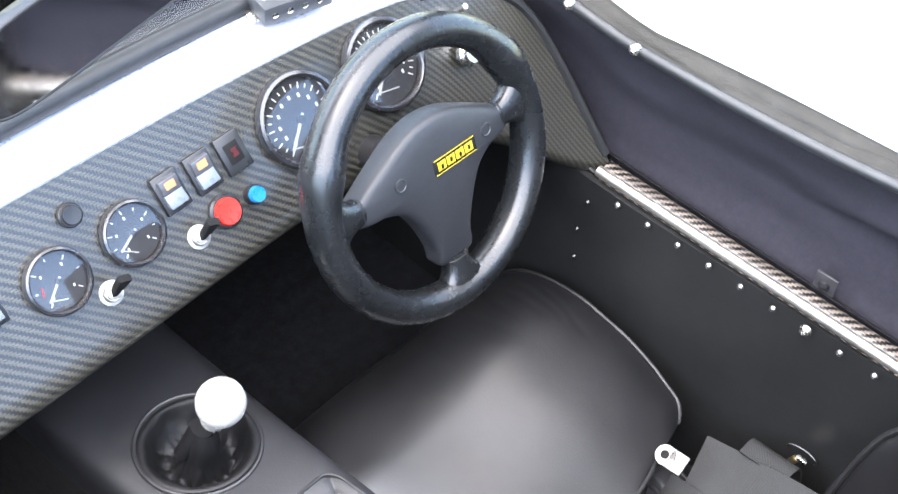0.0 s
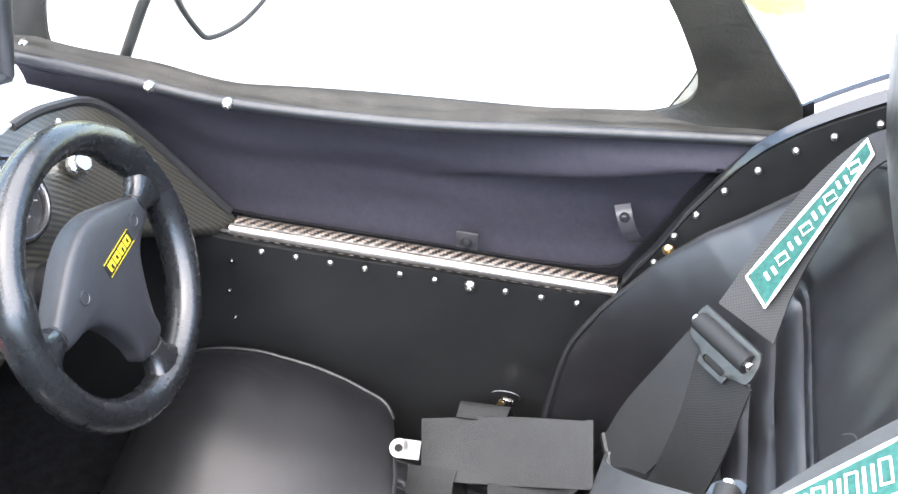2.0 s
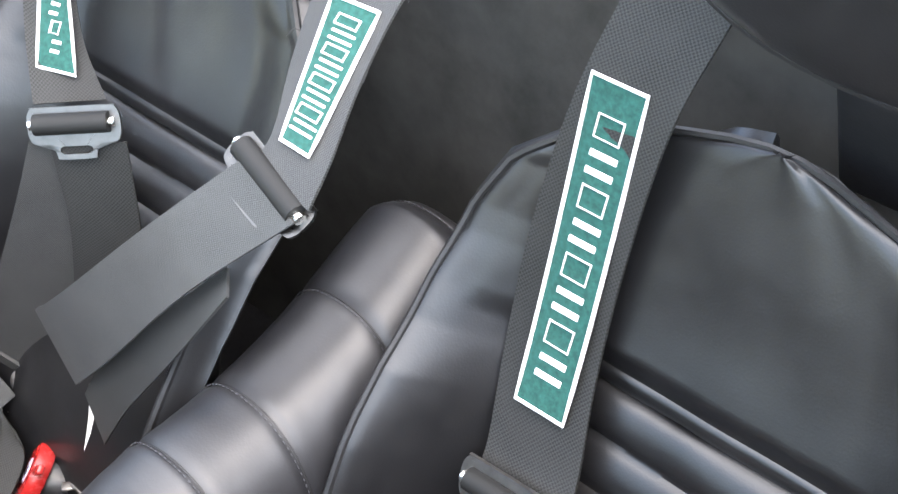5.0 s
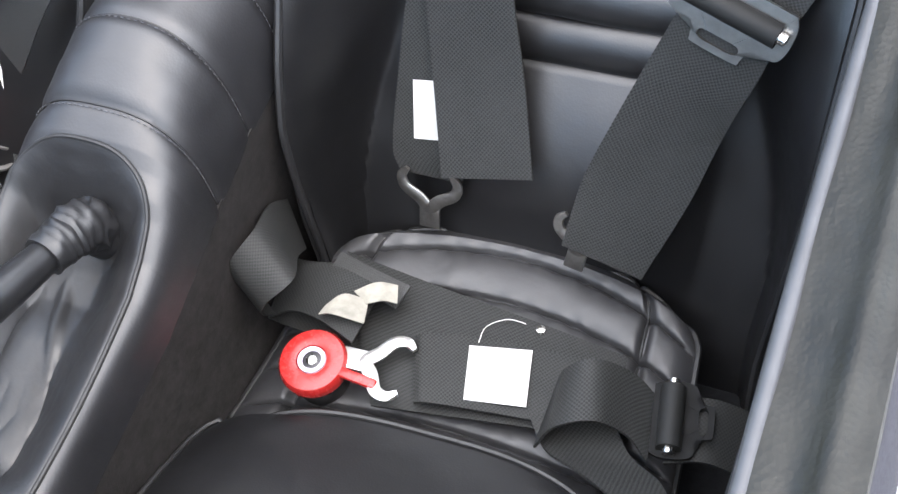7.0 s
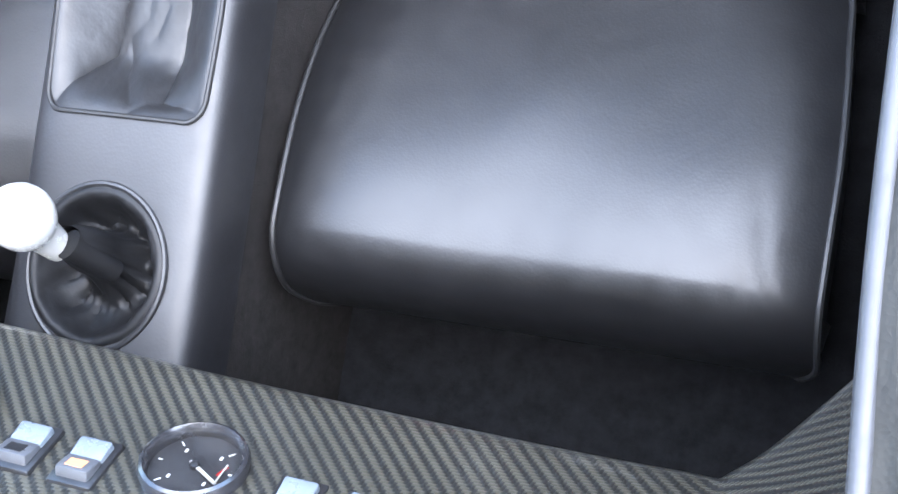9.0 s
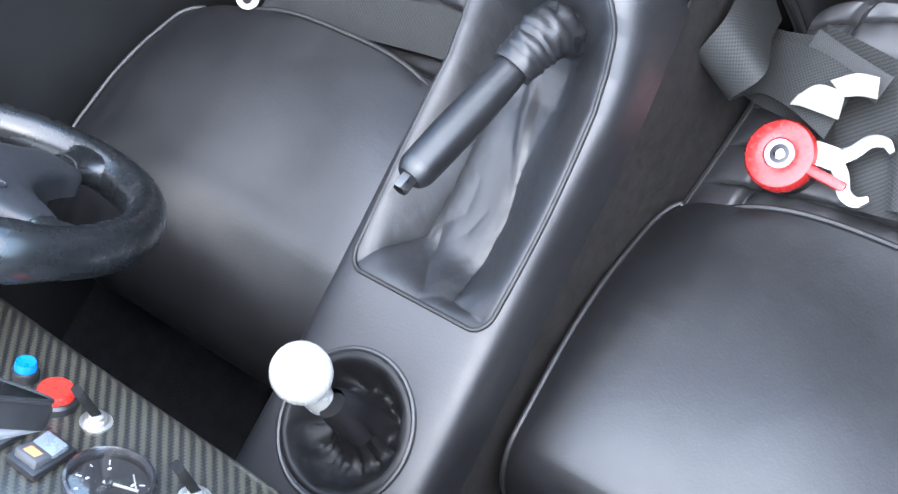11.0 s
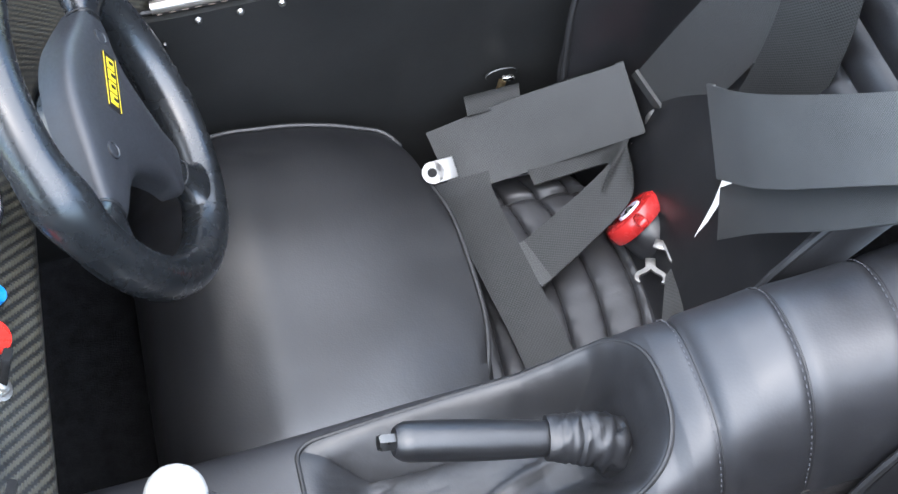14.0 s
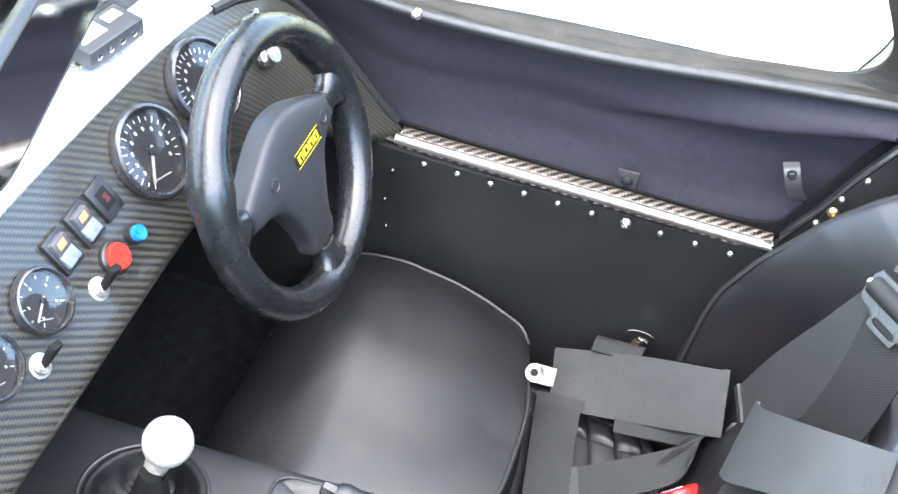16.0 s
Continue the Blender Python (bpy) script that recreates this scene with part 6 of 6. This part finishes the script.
# Darker steel than the passenger plates, standing for a weaker reflection.
adjuster(dh, (0.050, -0.716, 0.624), (-0.028, -0.702, 0.604), (0.6, 0.5, -0.6), DN2, DARK_STEEL, 0.65)
part("strap_pad", belt([((0.034, -0.708, 0.626), (-0.030, -0.698, 0.610)), ((0.105, -0.662, 0.555), (0.045, -0.650, 0.535)), ((0.21, -0.640, 0.450), (0.135, -0.625, 0.430)), ((0.292, -0.643, 0.374), (0.215, -0.626, 0.346))]), WEB_PAD_LIT, dh, "wide strap end folded towards the door")
part("strap_under", belt([((0.028, -0.678, 0.550), (-0.002, -0.654, 0.556)), ((0.130, -0.646, 0.445), (0.072, -0.640, 0.455)), ((0.185, -0.636, 0.378), (0.145, -0.632, 0.360)), ((0.221, -0.634, 0.325), (0.202, -0.630, 0.277))]), WEB_PLAIN, dh, "strap lying under the pad")
part("shoulder_bolt", lathe([(0.006, -0.035), (0.006, 0), (0.0115, 0.0), (0.0120, 0.002), (0.0120, 0.0065), (0.0100, 0.008), (0.001, 0.008)], pose(0.072, -0.978, 0.777, 10, -6, 0), 10), BLACK, dh, "black hexagonal bolt head")
part("anchor_plate", block(0.030, 0.022, 0.003, pose(0.070, -0.977, 0.7755, 10, -4, 0), 0.001), MATT, dh, "steel anchor plate")
part("lap_pad", belt([((0.478, -0.434, 0.172), (0.420, -0.447, 0.135)), ((0.460, -0.528, 0.217), (0.412, -0.543, 0.160)), ((0.441, -0.626, 0.254), (0.395, -0.637, 0.198))]), WEB_PLAIN, dh, "wide black lap pad")
for x, y, z, dx in ((-0.0105, -0.835, 0.717, -0.006), (-0.016, -0.785, 0.680, -0.005), (0.071, -0.840, 0.718, 0.006), (0.058, -0.790, 0.681, 0.005)):
    part("loose_thread", tube(curve_through([(x, y, z), (x + dx * 0.6, y + 0.003, z + 0.002), (x + dx, y + 0.009, z - 0.002)], 4), 0.0003, 4), SEAM, dh, "frayed black thread")
part("strap_hem", belt([((0.2925, -0.6415, 0.3750), (0.2148, -0.6245, 0.3468)), ((0.2830, -0.6415, 0.3845), (0.2055, -0.6245, 0.3560))], 0.003), WEB_PAD_LIT, dh, "doubled strap hem")
part("strap_hem", belt([((0.4420, -0.6185, 0.2540), (0.3960, -0.6295, 0.1975)), ((0.4405, -0.626, 0.2560), (0.3945, -0.637, 0.2000))], 0.0035), WEB_PLAIN, dh, "doubled strap hem")
part("lap_strap", belt([((0.425, -0.430, 0.150), (0.428, -0.486, 0.152)), ((0.397, -0.434, 0.143), (0.402, -0.485, 0.145)), ((0.307, -0.447, 0.136), (0.314, -0.496, 0.136)), ((0.234, -0.459, 0.126), (0.234, -0.508, 0.126)), ((0.165, -0.465, 0.115), (0.165, -0.515, 0.115))]), WEB, dh, "black lap strap")
part("crotch_strap", belt([((0.438, -0.520, 0.160), (0.398, -0.525, 0.152)), ((0.433, -0.560, 0.168), (0.395, -0.556, 0.160)), ((0.428, -0.595, 0.176), (0.392, -0.585, 0.168)), ((0.418, -0.616, 0.184), (0.384, -0.596, 0.178)), ((0.400, -0.622, 0.192), (0.370, -0.592, 0.186)), ((0.384, -0.612, 0.188), (0.352, -0.580, 0.178))], 0.0022, 9), WEB, dh, "strap folded back over itself")
part("crotch_strap", belt([((0.338, -0.486, 0.137), (0.289, -0.501, 0.134)), ((0.357, -0.540, 0.158), (0.310, -0.552, 0.154)), ((0.378, -0.590, 0.178), (0.336, -0.602, 0.174)), ((0.396, -0.618, 0.192), (0.362, -0.612, 0.188))]), WEB, dh, "folded strap end")
part("strap_hem", belt([((0.338, -0.486, 0.1385), (0.289, -0.501, 0.1355)), ((0.343, -0.499, 0.142), (0.295, -0.514, 0.139))], 0.003), WEB_PLAIN, dh, "doubled strap hem")
part("lap_fold", belt([((0.495, -0.545, 0.15), (0.495, -0.49, 0.15)), ((0.488, -0.535, 0.205), (0.490, -0.478, 0.200)), ((0.462, -0.53, 0.205), (0.464, -0.475, 0.200))]), WEB, dh, "strap looped to the side anchor")
TM = pose(0.402, -0.428, 0.202, 0, -30, 4)
bm = block(0.022, 0.020, 0.0025, TM @ pose(0, -0.009, 0), 0.001)
lathe([(0.011, -0.00125), (0.011, 0.00125), (0.0005, 0.00125)], TM @ pose(0, 0.004, 0), 24, bm)
tag = part("tag_plate", bm, DIMMED_STEEL, dh, "rounded steel end tag")
# Solid disc on the plate; its black colour stands for the dark of a hole.
part("tag_hole", lathe([(0.0046, 0.0), (0.0046, 0.0006), (0.0005, 0.0006)], TM @ pose(0, 0.005, 0.0012), 14), MATT, tag)
part("anchor_bolt", tube([vec(0.498, -0.513, 0.172), vec(0.503, -0.522, 0.196)], 0.0042, 10), BRASS, dh, "brass coloured anchor bolt")
part("bolt_head", block(0.005, 0.013, 0.005, pose(0.503, -0.528, 0.199, 8, 0, 0), 0.001), STEEL, dh, "bright bolt head")
part("anchor_ring", tube([vec(0.512 + 0.002 * math.sin(a), -0.524 + 0.017 * math.cos(a), 0.196 + 0.006 * math.sin(a)) for a in (math.pi * (k / 12 * 1.2 - 0.1) for k in range(13))], 0.0011, 7), DARK_STEEL, dh, "thin steel anchor loop")
rotary(dh, (0.312, -0.6225, 0.142), (0.56, 0.57, 0.60), (-0.6, 0.1, 0.6), 1.2)
hook(dh, (0.275, -0.630, 0.165), (0.3, 0.4, 0), UP, 0.017, DULL_STEEL)
hook(dh, (0.262, -0.600, 0.150), (0.6, -0.2, 0), UP, 0.016, DULL_STEEL)
part("strap_tail", belt([((0.275, -0.64, 0.165), (0.252, -0.61, 0.160)), ((0.225, -0.62, 0.155), (0.205, -0.59, 0.150)), ((0.14, -0.59, 0.13), (0.125, -0.555, 0.125))]), WEB, dh, "strap to the tunnel side anchor")
part("care_label", belt([((0.256, -0.663, 0.300), (0.255, -0.653, 0.298)), ((0.245, -0.656, 0.291), (0.234, -0.635, 0.285)), ((0.223, -0.627, 0.277), (0.215, -0.613, 0.270))], 0.0008), PAPER, dh, "white label")
